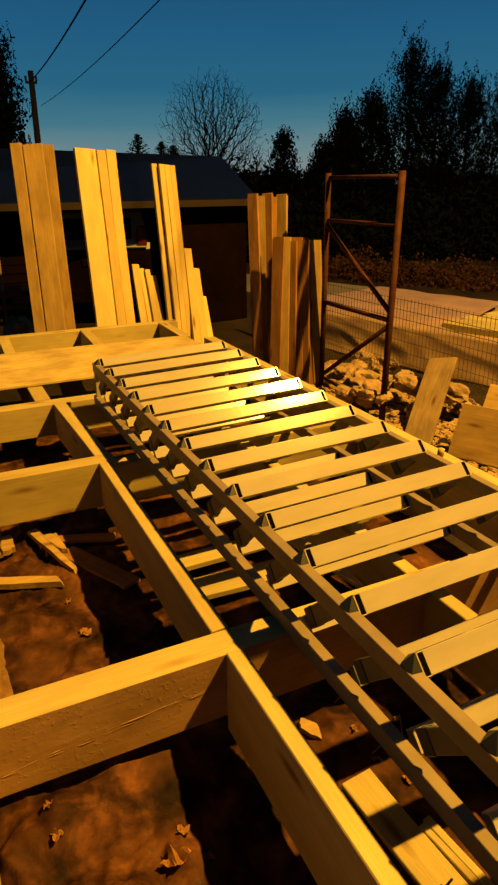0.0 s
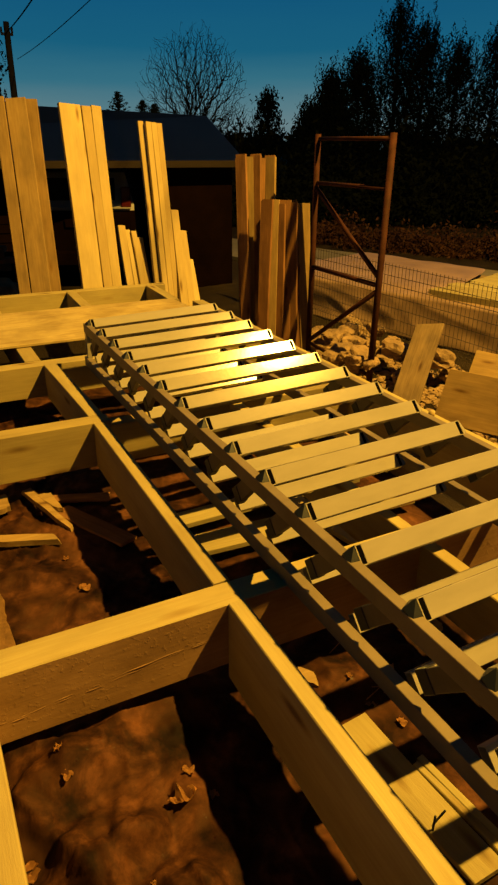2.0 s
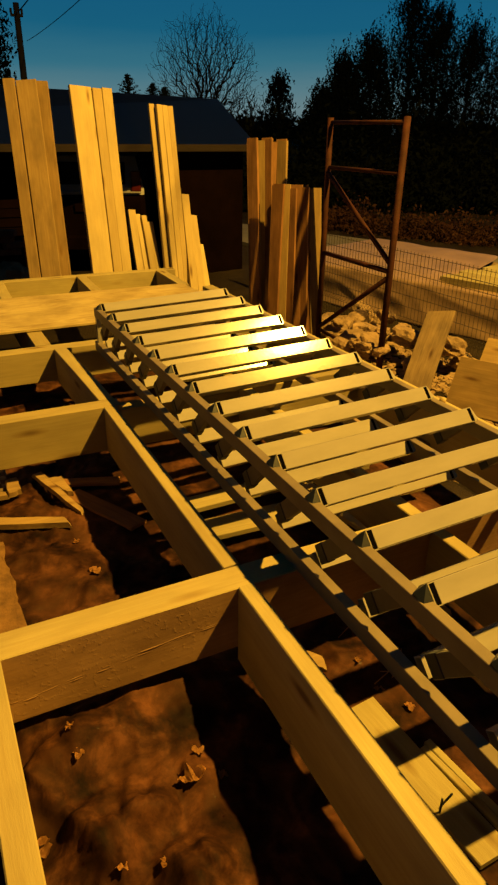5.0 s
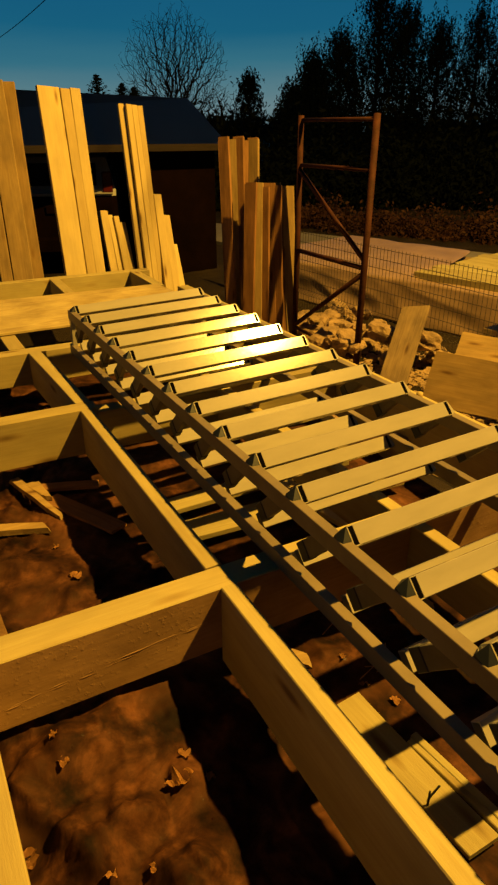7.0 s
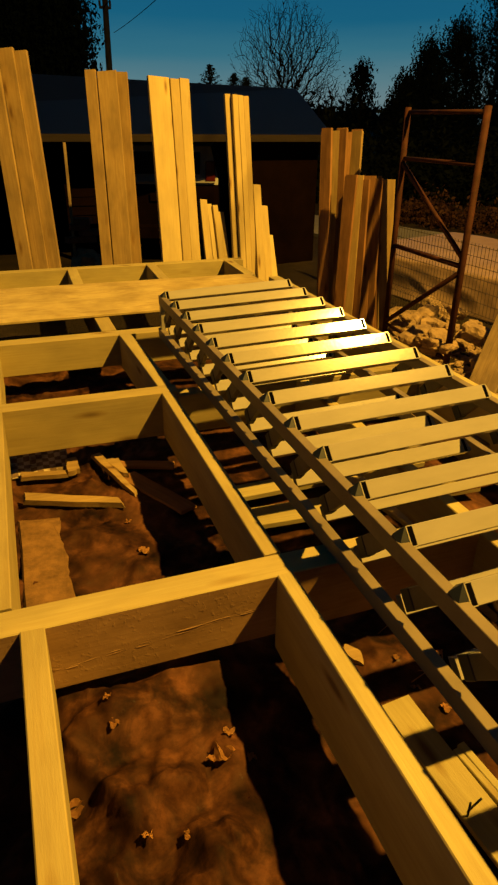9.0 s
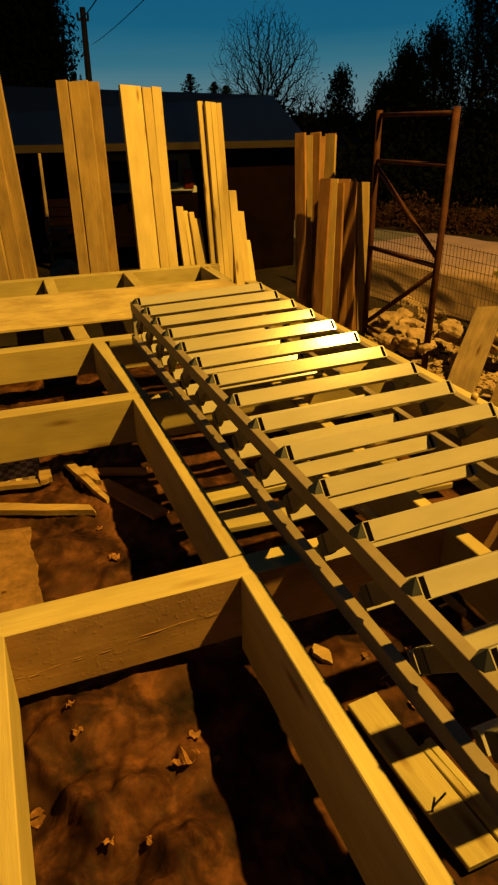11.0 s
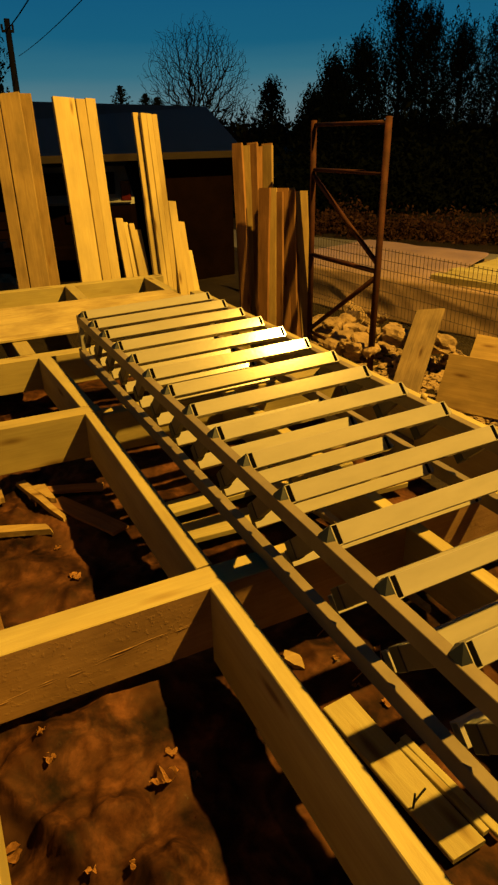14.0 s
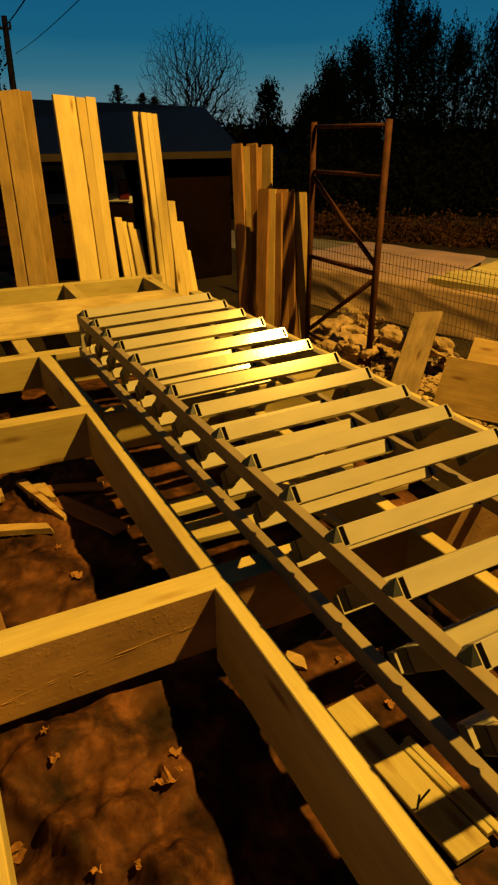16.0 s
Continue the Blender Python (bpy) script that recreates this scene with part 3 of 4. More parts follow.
lumber_stack("lumber_stack", beside(0.2, 1.00, -0.86), -74.3, 5.2, 2.0, 0.44, 3, 1, OLD, "long stack of weathered planks behind the fence")
lumber_stack("lumber_stack", beside(1.35, 1.07, -0.418), -74.3, 3.1, 1.85, 0.10, 1, 3, GREY_PINE, "layer of pale planks lying on a longer stack")
lumber_stack("lumber_stack", (4.42, 2.02, -0.86), -74.3, 1.4, 0.62, 0.66, 5, 2, PINE, "short stack of fresh pale planks by the fence")


def sheet(name, cx, cy, lx, ly, f, mat, nx=40, ny=40, turn=0.0, label="", category="", thick=0.004):
    """A draped sheet over a rectangle; f gives the height."""
    ca, sa = math.cos(radians(turn)), math.sin(radians(turn))
    pts = []
    for j in range(ny + 1):
        for i in range(nx + 1):
            u, v = (i / nx - 0.5) * lx, (j / ny - 0.5) * ly
            x, y = cx + u * ca - v * sa, cy + u * sa + v * ca
            pts.append((x, y, f(x, y, u, v)))
    w = nx + 1
    faces = [(j * w + i, j * w + i + 1, (j + 1) * w + i + 1, (j + 1) * w + i) for j in range(ny) for i in range(nx)]
    ob = new(name, raw(name, pts, faces, mat, True))
    sol = ob.modifiers.new("thickness", "SOLIDIFY")
    sol.thickness = thick
    return tagged(ob, label, category)


# ---- road ----
outline = ((4.6, 13.5), (6.0, 2.0), (8.0, -20), (13.5, -20), (10.4, 2.0), (6.7, 11.5), (5.6, 13.8))
rd = bmesh.new()
low = [rd.verts.new((x, y, -1.0)) for x, y in outline]
top = [rd.verts.new((x, y, -0.80)) for x, y in outline]
rd.faces.new(low)
rd.faces.new(top)
for k in range(7):
    rd.faces.new((low[k], low[(k + 1) % 7], top[(k + 1) % 7], top[k]))
bmesh.ops.recalc_face_normals(rd, faces=rd.faces)
tagged(part("road", rd, ROAD), "pale worn village road surface", "road", kind="structure")


# ---- crumpled film on the ground inside the frame ----
def film_height(x, y, u, v):
    calm = 1 - 0.62 * smooth01(0.02, 0.18, x)
    p = Vector((x * 2.6, y * 2.6, 1.7))
    q = p + 0.5 * Vector((noise.noise(p * 1.3), noise.noise(p * 1.3 + Vector((9, 2, 4))), 0))
    fold = 1 - abs(noise.noise(q * 1.1)) * 2.2
    fine = 1 - abs(noise.noise(q * 3.1 + Vector((3, 8, 1)))) * 2
    h = -0.352 + calm * (0.020 * max(-0.3, fold) + 0.034 * min(0.8, noise.voronoi(q * 1.7)[0][0]) + 0.016 * min(0.8, noise.voronoi(q * 4.3)[0][0]) - 0.012 + 0.005 * max(0, fine) ** 1.5 + 0.014 * noise.noise(p * 0.6) - 0.010) + calm * 0.006 * max(0, 1 - abs(noise.noise(q * 7.3)) * 2.4) ** 2 + 0.003 * noise.noise(p * 9)
    # the film climbs towards the beam that it is tucked under
    h += 0.062 * smooth01(-0.20, -0.02, y) * (1 - smooth01(0.05, 0.22, y)) * (1 - smooth01(-0.12, 0.05, x))
    # a broad smooth bulge
    h += 0.030 * math.exp(-((x + 0.34) ** 2 + (y + 0.13) ** 2) / 0.018)
    # folds: gentle on one side, steep on the other
    for x0, y0, x1, y1, high, wide, steep in FOLDS:
        ex, ey = x1 - x0, y1 - y0
        t = max(0.0, min(1.0, ((x - x0) * ex + (y - y0) * ey) / (ex * ex + ey * ey)))
        dx, dy = x - x0 - t * ex, y - y0 - t * ey
        d = math.hypot(dx, dy) + 0.010 * noise.noise((x * 16, y * 16, x0))
        d = math.sqrt(d * d + 0.000144) - 0.012 if d > 0 else 0.0
        h += high * (1 - abs(2 * t - 1) ** 3) * math.exp(-max(0.0, d) / (steep if ex * dy - ey * dx < 0 else wide))
    return h


FOLDS = ((-0.63, -0.09, -0.54, -0.24, 0.075, 0.090, 0.030), (-0.55, -0.22, -0.47, -0.43, 0.085, 0.090, 0.030), (-0.44, -0.310, -0.30, -0.335, 0.060, 0.080, 0.026), (-0.46, -0.29, -0.44, -0.45, 0.045, 0.040, 0.024),
         (-0.65, 0.055, -0.48, 0.02, 0.040, 0.060, 0.026), (-0.46, 0.01, -0.50, -0.17, 0.035, 0.080, 0.030), (-0.37, -0.40, -0.31, -0.56, 0.050, 0.045, 0.026), (-0.56, -0.42, -0.50, -0.64, 0.060, 0.050, 0.030),
         (-0.27, -0.24, -0.19, -0.30, 0.025, 0.050, 0.014), (-0.44, -0.52, -0.25, -0.60, 0.050, 0.050, 0.028), (-0.30, -0.42, -0.27, -0.52, 0.035, 0.035, 0.014), (-0.26, 0.62, -0.36, 0.50, 0.022, 0.04, 0.014),
         (-0.56, 1.95, -0.35, 1.75, 0.040, 0.05, 0.02), (0.24, -0.10, 0.40, -0.06, 0.020, 0.05, 0.015), (0.33, 0.05, 0.30, -0.10, 0.020, 0.04, 0.012), (0.55, -0.20, 0.62, -0.05, 0.03, 0.04, 0.012))


sheet("ground_film", 0.0, 0.75, 2.72, 5.6, film_height, FILM, 380, 560, 0, "crumpled dirty brown film covering the soil", "plastic film", 0.003)


# ---- offcuts and boards lying in the frame ----
def lying(a, b, wide, thick, seed, mat=PINE, label="pale pine board lying on the film", name="board", roll=(0, 0, 1)):
    bm = plank((Vector(b) - Vector(a)).length, wide, thick, seed, 0.003, 0.02)
    return tagged(part(name, bm, mat, m=along(a, b, roll)), label, "board", "boards lying inside the frame")


lying((0.262, -0.252, -0.318), (0.288, -0.735, -0.318), 0.096, 0.016, 201, GREY_PINE)
lying((0.327, -0.44, -0.316), (0.352, -0.72, -0.316), 0.019, 0.014, 202, GREY_PINE, label="narrow pine batten lying beside a board")
lying((0.350, -0.43, -0.316), (0.378, -0.74, -0.316), 0.022, 0.014, 203, GREY_PINE, label="narrow pine batten lying beside a board")
lying((-0.205, 1.27, -0.322), (-0.015, 0.90, -0.322), 0.085, 0.016, 211, UMBER, label="dark brown board lying in the shade")
lying((-0.26, 1.40, -0.325), (0.02, 1.30, -0.325), 0.06, 0.016, 212, UMBER, label="dark brown board lying in the shade")
lying((0.12, 0.70, -0.285), (1.20, 0.66, -0.285), 0.13, 0.025, 204, GREY_PINE)
lying((0.13, 0.90, -0.288), (1.10, 0.92, -0.288), 0.10, 0.025, 205, GREY_PINE)
lying((0.30, 1.72, -0.29), (1.20, 1.66, -0.29), 0.12, 0.025, 207)
lying((0.66, 0.98, -0.262), (0.78, 0.35, -0.262), 0.09, 0.022, 208)


def offcut(pts, z, thick, seed, label="splintered pale wood offcut on the film", tilt=0.0):
    """A split piece of wood with a jagged outline."""
    bm = bmesh.new()
    c = sum((Vector((*p, 0)) for p in pts), Vector()) / len(pts)
    ring = []
    rnd = random.Random(seed)
    for a, b in zip(pts, pts[1:] + pts[:1]):
        for k in range(4):
            q = Vector((*a, 0)).lerp(Vector((*b, 0)), k / 4)
            ring.append(q - c + Vector((rnd.uniform(-1, 1), rnd.uniform(-1, 1), 0)) * (0.004 if k else 0.0))
    bot = [bm.verts.new(v) for v in ring]
    top = [bm.verts.new(v * 0.94 + Vector((0, 0, thick + rnd.uniform(0, 0.003)))) for v in ring]
    bm.faces.new(bot[::-1])
    bm.faces.new(top)
    n = len(ring)
    for k in range(n):
        bm.faces.new((bot[k], bot[(k + 1) % n], top[(k + 1) % n], top[k]))
    return tagged(part("wood_offcut", bm, BROWN, m=pose(c.x, c.y, z, tilt, tilt * 0.5, 0)), label, "offcut", "wood offcuts on the film")


offcut([(-0.340, 1.465), (-0.30, 1.475), (-0.19, 1.09), (-0.205, 1.065)], -0.315, 0.02, 1, tilt=3)
offcut([(-0.278, 1.445), (-0.215, 1.43), (-0.20, 1.23), (-0.235, 1.27)], -0.318, 0.014, 2, tilt=-4)
offcut([(-0.66, 1.225), (-0.27, 1.045), (-0.262, 0.992), (-0.66, 1.155)], -0.318, 0.022, 3)
offcut([(-0.66, 1.42), (-0.46, 1.37), (-0.455, 1.335), (-0.66, 1.365)], -0.320, 0.018, 4)
offcut([(-0.458, 1.46), (-0.405, 1.475), (-0.40, 1.365), (-0.455, 1.35)], -0.318, 0.022, 5, tilt=6)
offcut([(0.215, -0.035), (0.235, 0.0), (0.270, -0.04), (0.255, -0.095)], -0.335, 0.012, 6, tilt=5)
offcut([(0.70, 0.04), (0.735, 0.05), (0.755, -0.07), (0.73, -0.09)], -0.30, 0.008, 7, tilt=8)
offcut([(0.10, 0.98), (0.14, 1.0), (0.13, 0.92), (0.10, 0.92)], -0.31, 0.012, 8)

DUSTY = plain("dusty_fibreboard", (0.215, 0.118, 0.044), 0.85, 0, 0.2, 17, 0.6, 0.5, 0.004)
for ring, z, sd, mat in (([(-0.685, 0.11), (-0.685, 1.05), (-0.525, 1.02), (-0.535, 0.86), (-0.518, 0.74), (-0.53, 0.62), (-0.520, 0.50), (-0.535, 0.11)], -0.325, 21, DUSTY),):
    ob = offcut(ring, z, 0.007, sd, "dusty broken sheet of fibreboard on the film")
    ob.name = "fibreboard_piece"
    ob.data.materials[0] = mat


def checked():
    m, n, l, b = material("checked_fabric", 0.8, 0, 0.2)
    t = n.new("ShaderNodeTexChecker")
    t.inputs["Scale"].default_value = 36.0
    t.inputs["Color1"].default_value = (0.42, 0.34, 0.22, 1)
    t.inputs["Color2"].default_value = (0.17, 0.11, 0.06, 1)
    l.new(coords(n, l, (1, 1, 0), False), t.inputs["Vector"])
    dirt = ramp_of(n, l, noise_of(n, l, coords(n, l, (1, 1, 1), False), 14, 4), [(0.35, (0.3, 0.27, 0.24)), (0.6, (1, 1, 1))])
    l.new(mix_of(n, l, t.outputs["Color"], dirt, 1.0), b.inputs["Base Color"])
    return m


def cloth_height(x, y, u, v):
    return -0.322 + 0.05 * smooth01(-0.12, 0.12, v) + 0.012 * noise.noise((x * 12, y * 12, 4))


sheet("checked_cloth", -0.57, 1.54, 0.26, 0.26, cloth_height, checked(), 24, 24, 0, "dirty checked cloth lying under the cross beam", "cloth", 0.004)
for k, (x, y, r) in enumerate(((0.37, 0.02, 20), (0.40, -0.16, -35), (0.36, -0.19, 12), (0.45, -0.22, 60))):
    v, f = pipe((0, 0, 0), (0.11, 0, 0.02), 0.0015, 5)
    straw = new("twig", raw("twig", v, f, LEAF, True))
    straw.matrix_basis = pose(x, y, film_height(x, y, 0, 0) + 0.006, 0, 0, r)
    tagged(straw, "thin dry twig lying on the film", "twig", "twigs on the film")

# a short round peg on the rim beam
v, f = pipe((0, 0, 0), (0.004, 0, 0.038), 0.015, 12)
peg = new("peg", raw("peg", v, f, PINE, True))
peg.matrix_basis = pose(1.426, 0.804, -0.010)
tagged(peg, "short pale round wooden peg on the rim beam", "peg")

# nails driven into a lying board
for k, (x, y, r) in enumerate(((0.243, -0.600, 0), (0.262, -0.585, 14))):
    v, f = pipe((0, 0, 0), (0, 0, 0.055), 0.0028, 7)
    nail = new("nail", raw("nail", v, f, DARK_STEEL, True))
    nail.matrix_basis = pose(x, y, -0.318, r, r, 0)
    tagged(nail, "dark bent nail sticking out of a board", "nail", "nails in the board")


def leaf(x, y, size, seed):
    rnd = random.Random(seed)
    bm = bmesh.new()
    n = 13
    mid = [bm.verts.new((0, (i / n - 0.5) * size, 0.10 * size * math.sin(i * 1.1 + seed))) for i in range(n + 1)]
    for s in (-1, 1):
        edge = []
        for i in range(n + 1):
            u = i / n
            w = size * 0.40 * math.sin(math.pi * min(0.97, u + 0.05)) * (0.45 + 0.55 * abs(math.sin(u * 8.0 + seed))) * rnd.uniform(0.7, 1.05)
            edge.append(bm.verts.new((s * w, (u - 0.5) * size + 0.02 * size, mid[i].co.z + w * rnd.uniform(0.05, 0.5))))
        for i in range(n):
            bm.faces.new((mid[i], edge[i], edge[i + 1], mid[i + 1]) if s > 0 else (mid[i + 1], edge[i + 1], edge[i], mid[i]))
    bmesh.ops.solidify(bm, geom=bm.faces[:], thickness=0.0006)
    ob = part("dry_leaf", bm, LEAF, m=pose(x, y, film_height(x, y, 0, 0) + 0.006, rnd.uniform(-20, 20), rnd.uniform(-20, 20), rnd.uniform(0, 360)))
    tagged(ob, "curled dry yellow-brown fallen leaf on film", "leaf", "dry leaves on the film")


LEAVES = ((-0.488, -0.133, 0.045), (-0.494, -0.065, 0.032), (-0.251, -0.275, 0.075), (-0.21, -0.209, 0.045), (-0.607, -0.276, 0.060), (-0.38, -0.439, 0.028), (-0.176, -0.282, 0.035), (-0.469, -0.418, 0.04),
          (-0.25, 0.67, 0.06), (-0.27, 0.89, 0.035), (-0.33, -0.60, 0.03), (0.44, -0.20, 0.05), (0.40, -0.30, 0.045), (0.36, -0.21, 0.04), (0.5, -0.12, 0.03), (0.36, -0.10, 0.03), (-0.45, -0.75, 0.05))
for k, (x, y, sz) in enumerate(LEAVES):
    leaf(x, y, sz, 300 + k)


# ---- rubble, panels and tarp on the lower ground ----
def stone(x, y, z, sx, sy, sz, seed, mat=STONE, label="broken pale stone block in a rubble heap"):
    bm = bmesh.new()
    bmesh.ops.create_icosphere(bm, subdivisions=3, radius=0.5)
    for v in bm.verts:
        d = v.co.normalized()
        m = max(abs(d.x), abs(d.y), abs(d.z))
        k = 0.62 / m * 0.55 + 0.45
        v.co = Vector((d.x * sx, d.y * sy, d.z * sz)) * 0.5 * k * (1 + 0.30 * noise.noise(d * 1.7 + Vector((seed, 0, 0))) + 0.10 * noise.noise(d * 6 + Vector((seed, 1, 0))))
    rnd = random.Random(seed)
    ob = part("stone", bm, mat, m=pose(x, y, z + sz * 0.36, rnd.uniform(-20, 20), rnd.uniform(-20, 20), rnd.uniform(0, 360)))
    tagged(ob, label, "stone", "rubble stones")


rr = random.Random(11)
for k in range(58):
    u = rr.random()
    x = 2.75 + rr.uniform(0, 0.95) + 0.15 * (1 - u)
    y = 4.80 - 1.85 * u if k < 46 else 2.95 - 0.9 * u
    if k >= 46:
        x += 0.55
    if math.hypot(x - 3.1, y - 3.35) < 0.14 or math.hypot(x - 3.0, y - 4.34) < 0.14:
        x += 0.25
    s = rr.uniform(0.12, 0.31)
    stone(x, y, ground_height(x, y) - 0.02 + (0.0, 0.12, 0.05, 0.2)[k % 4] * (1 if 2.9 < y < 4.2 else 0.4), s * 1.3, s, s * 0.75, 400 + k)


def debris():
    """Chips, crumbs and splinters strewn over the low ground; one object."""
    rnd = random.Random(77)
    v, f = [], []
    for k in range(2600):
        x, y = rnd.uniform(1.95, 3.75), rnd.uniform(1.3, 5.0)
        long = rnd.uniform(0.015, 0.05) * (3 if k % 23 == 0 else 1)
        wide, high, a = rnd.uniform(0.01, 0.035), rnd.uniform(0.006, 0.022), rnd.uniform(0, math.pi)
        z = ground_height(x, y) + rnd.uniform(-0.004, 0.012)
        c, s = math.cos(a), math.sin(a)
        i = len(v)
        for dz, k2 in ((0.0, 1.0), (high, rnd.uniform(0.55, 0.95))):
            for u, w in ((-1, -1), (1, -0.8), (0.9, 1), (-0.7, 0.9)):
                v.append((x + (u * long * c - w * wide * s) * k2, y + (u * long * s + w * wide * c) * k2, z + dz + rnd.uniform(-0.004, 0.004)))
        f += [(i, i + 3, i + 2, i + 1), (i + 4, i + 5, i + 6, i + 7)] + [(i + j, i + (j + 1) % 4, i + 4 + (j + 1) % 4, i + 4 + j) for j in range(4)]
    tagged(new("debris", raw("debris", v, f, STONE)), "brown chips and crumbs strewn between the rubble", "debris", kind="stuff")


debris()
tagged(part("board", plank(0.98, 0.25, 0.03, 501, 0.01, 0.03), OLD, m=along((2.86, 2.62, -0.86), (3.52, 3.12, -0.33), (-0.5, -0.15, 0.85))), "grey weathered board leaning in the rubble", "board", "panels leaning in the rubble")
tagged(part("panel", plank(0.66, 0.42, 0.02, 502, 0.01, 0.03), BROWN, m=along((2.945, 2.27, -0.63), (3.20, 1.68, -0.62), (-0.80, -0.42, 0.42))), "weathered plywood panel leaning against the rubble", "panel", "panels leaning in the rubble")
tagged(part("panel", plank(0.55, 0.30, 0.02, 503, 0.01, 0.03), BROWN, m=along((3.38, 2.42, -0.50), (3.62, 1.95, -0.49), (-0.6, -0.3, 0.7))), "weathered plywood panel leaning against the rubble", "panel", "panels leaning in the rubble")


def tarp():
    """Plastic film hanging in loose folds down the stack's front and lying over its top."""
    verts, faces = [], []
    nu, nv = 60, 220
    for j in range(nv + 1):
        a = -2.5 + 4.0 * j / nv
        edge = 0.15 * smooth01(-0.6, 0.2, a) + 0.02 * noise.noise((a * 3, 0, 7))
        for i in range(nu + 1):
            u = i / nu
            if u < 0.45:
                k = u / 0.45
                z = -0.845 + 0.445 * k
                hang = 1 - k
                sway = a * 5.5 + 1.6 * hang + 1.2 * noise.noise((a * 1.3, k, 2))
                out = 0.03 + hang * (0.08 + 0.022 * math.sin(sway)) + 0.030 * (1 - abs(noise.noise((a * 1.6 + k * 0.9, k * 1.4, 1))) * 2) * (0.4 + hang)
                p = beside(a, -out, z)
            else:
                k = (u - 0.45) / 0.55
                reach = 2.0 - 1.8 * smooth01(-0.55, 0.05, a)
                z = -0.398 + 0.055 * smooth01(0.0, 0.14, k) * (1 - smooth01(-0.35, 0.0, a)) + 0.014 * noise.noise((a * 2.2, k * 5, 3))
                p = beside(a, -0.03 + reach * k, z)
            verts.append(p)
    w = nu + 1
    for j in range(nv):
        for i in range(nu):
            faces.append((j * w + i, j * w + i + 1, (j + 1) * w + i + 1, (j + 1) * w + i))
    ob = new("tarp", raw("tarp", verts, faces, TARP, True))
    ob.modifiers.new("thickness", "SOLIDIFY").thickness = 0.004
    tagged(ob, "brown plastic tarp draped in folds over a lumber stack", "tarp")


tarp()

# clutter in the open bay of the shed
stick_m = along((0.14, 6.4, -0.8), (0.17, 6.5, 0.88), (0, -1, 0))
tagged(part("pole", plank(1.7, 0.03, 0.03, 601), OLD, m=stick_m), "thin wooden stick standing upright in the bay", "stick")
crate = empty("crate", "wooden crate standing in the shed bay, coloured near-black as unlit", "crate", m=pose(0.33, 6.75, 0))
for k in range(4):
    part("slat", plank(0.36, 0.09, 0.015, 610 + k), UNLIT_BLACK, crate, m=pose(0, 0, 0.06 + 0.10 * k, 90, 0, 0))
for x in (-0.17, 0.17):
    part("leg", box(0.03, 0.03, 1.3, 0.002, (x, 0.03, -0.2)), UNLIT_BLACK, crate)
BRICK = plain("red_brick", (0.20, 0.08, 0.04), 0.9, 0, 0.2, 12, 0.4, 0.5, 0.006)
for k, (x, z, r) in enumerate(((0.24, 0.03, 0), (0.34, -0.035, 20), (0.30, -0.105, -8), (0.18, -0.105, 12), (0.27, 0.095, -30))):
    tagged(part("brick", box(0.22, 0.11, 0.065, 0.004), BRICK, m=pose(x, 6.45, z, 0, 0, r)), "worn red brick piled on a block", "brick", "bricks in the shed bay")
stone(0.26, 6.45, -0.85, 0.55, 0.45, 0.85, 77, STONE, "rough stone block under loose bricks")

# ---- parked car in the bay ----
car = empty("car", "white van parked in the shed bay, lower half coloured unlit black", "car", m=pose(1.66, 8.59, -0.85, 0, 0, -20))


def car_body():
    bm = bmesh.new()
    prof = [(-0.02, 0.35), (0.0, 0.75), (0.02, 1.12), (0.04, 1.2), (0.30, 1.62), (1.9, 1.66), (2.6, 1.15), (3.4, 0.9), (3.6, 0.7), (3.6, 0.3), (0.1, 0.25)]
    rows = []
    for x, k in ((-0.84, 0.94), (-0.78, 1.0), (0.78, 1.0), (0.84, 0.94)):
        rows.append([bm.verts.new((x * (1 - 0.14 * smooth01(1.2, 1.66, z)), 1.7 + (y - 1.7) * (0.985 if k < 1 else 1), z)) for y, z in prof])
    n = len(prof)
    for p, q in zip(rows, rows[1:]):
        for i in range(n):
            bm.faces.new((p[i], p[(i + 1) % n], q[(i + 1) % n], q[i]))
    bm.faces.new(rows[0][::-1])
    bm.faces.new(rows[-1])
    bmesh.ops.recalc_face_normals(bm, faces=bm.faces)
    return bm


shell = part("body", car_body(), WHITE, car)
# below 1.1 m the white body is coloured near-black for the bay's darkness
shell.data.materials.append(UNLIT_BLACK)
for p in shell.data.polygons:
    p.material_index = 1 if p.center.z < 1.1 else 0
part("rear_window", box(1.15, 0.02, 0.34, 0.008), GLASS, car, m=pose(0, 0.150, 1.40, -32, 0, 0))
for s in (-1, 1):
    part("tail_light", box(0.14, 0.07, 0.28, 0.015), RED, car, "red tail lamp", m=pose(s * 0.73, 0.03, 1.30, 0, 0, 0))
    for y in (0.65, 2.95):
        v, f = pipe((s * 0.64, y, 0.31), (s * 0.83, y, 0.31), 0.31, 20)
        part("wheel", raw("wheel", v, f, BLACK), None, car)
part("bumper", box(1.66, 0.14, 0.22, 0.03, (0, -0.03, 0.46)), UNLIT_BLACK, car)
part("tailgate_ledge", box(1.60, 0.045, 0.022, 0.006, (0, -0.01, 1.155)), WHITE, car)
part("number_plate", box(0.5, 0.012, 0.11, 0.002, (0.1, -0.025, 0.95)), UNLIT_BLACK, car)


# ---- poles and cables ----
pole = empty("utility_pole", "tall dark wooden utility pole with insulators", "utility pole", m=pose(4.9, 32, -0.9))
v, f = [], []
tube_rows(v, f, [Vector((0, 0, 0)), Vector((-0.02, 0, 3.4)), Vector((0.02, 0, 6.7))], [0.17, 0.145, 0.12], 10)
part("shaft", raw("shaft", v, f, POLE, True), None, pole)
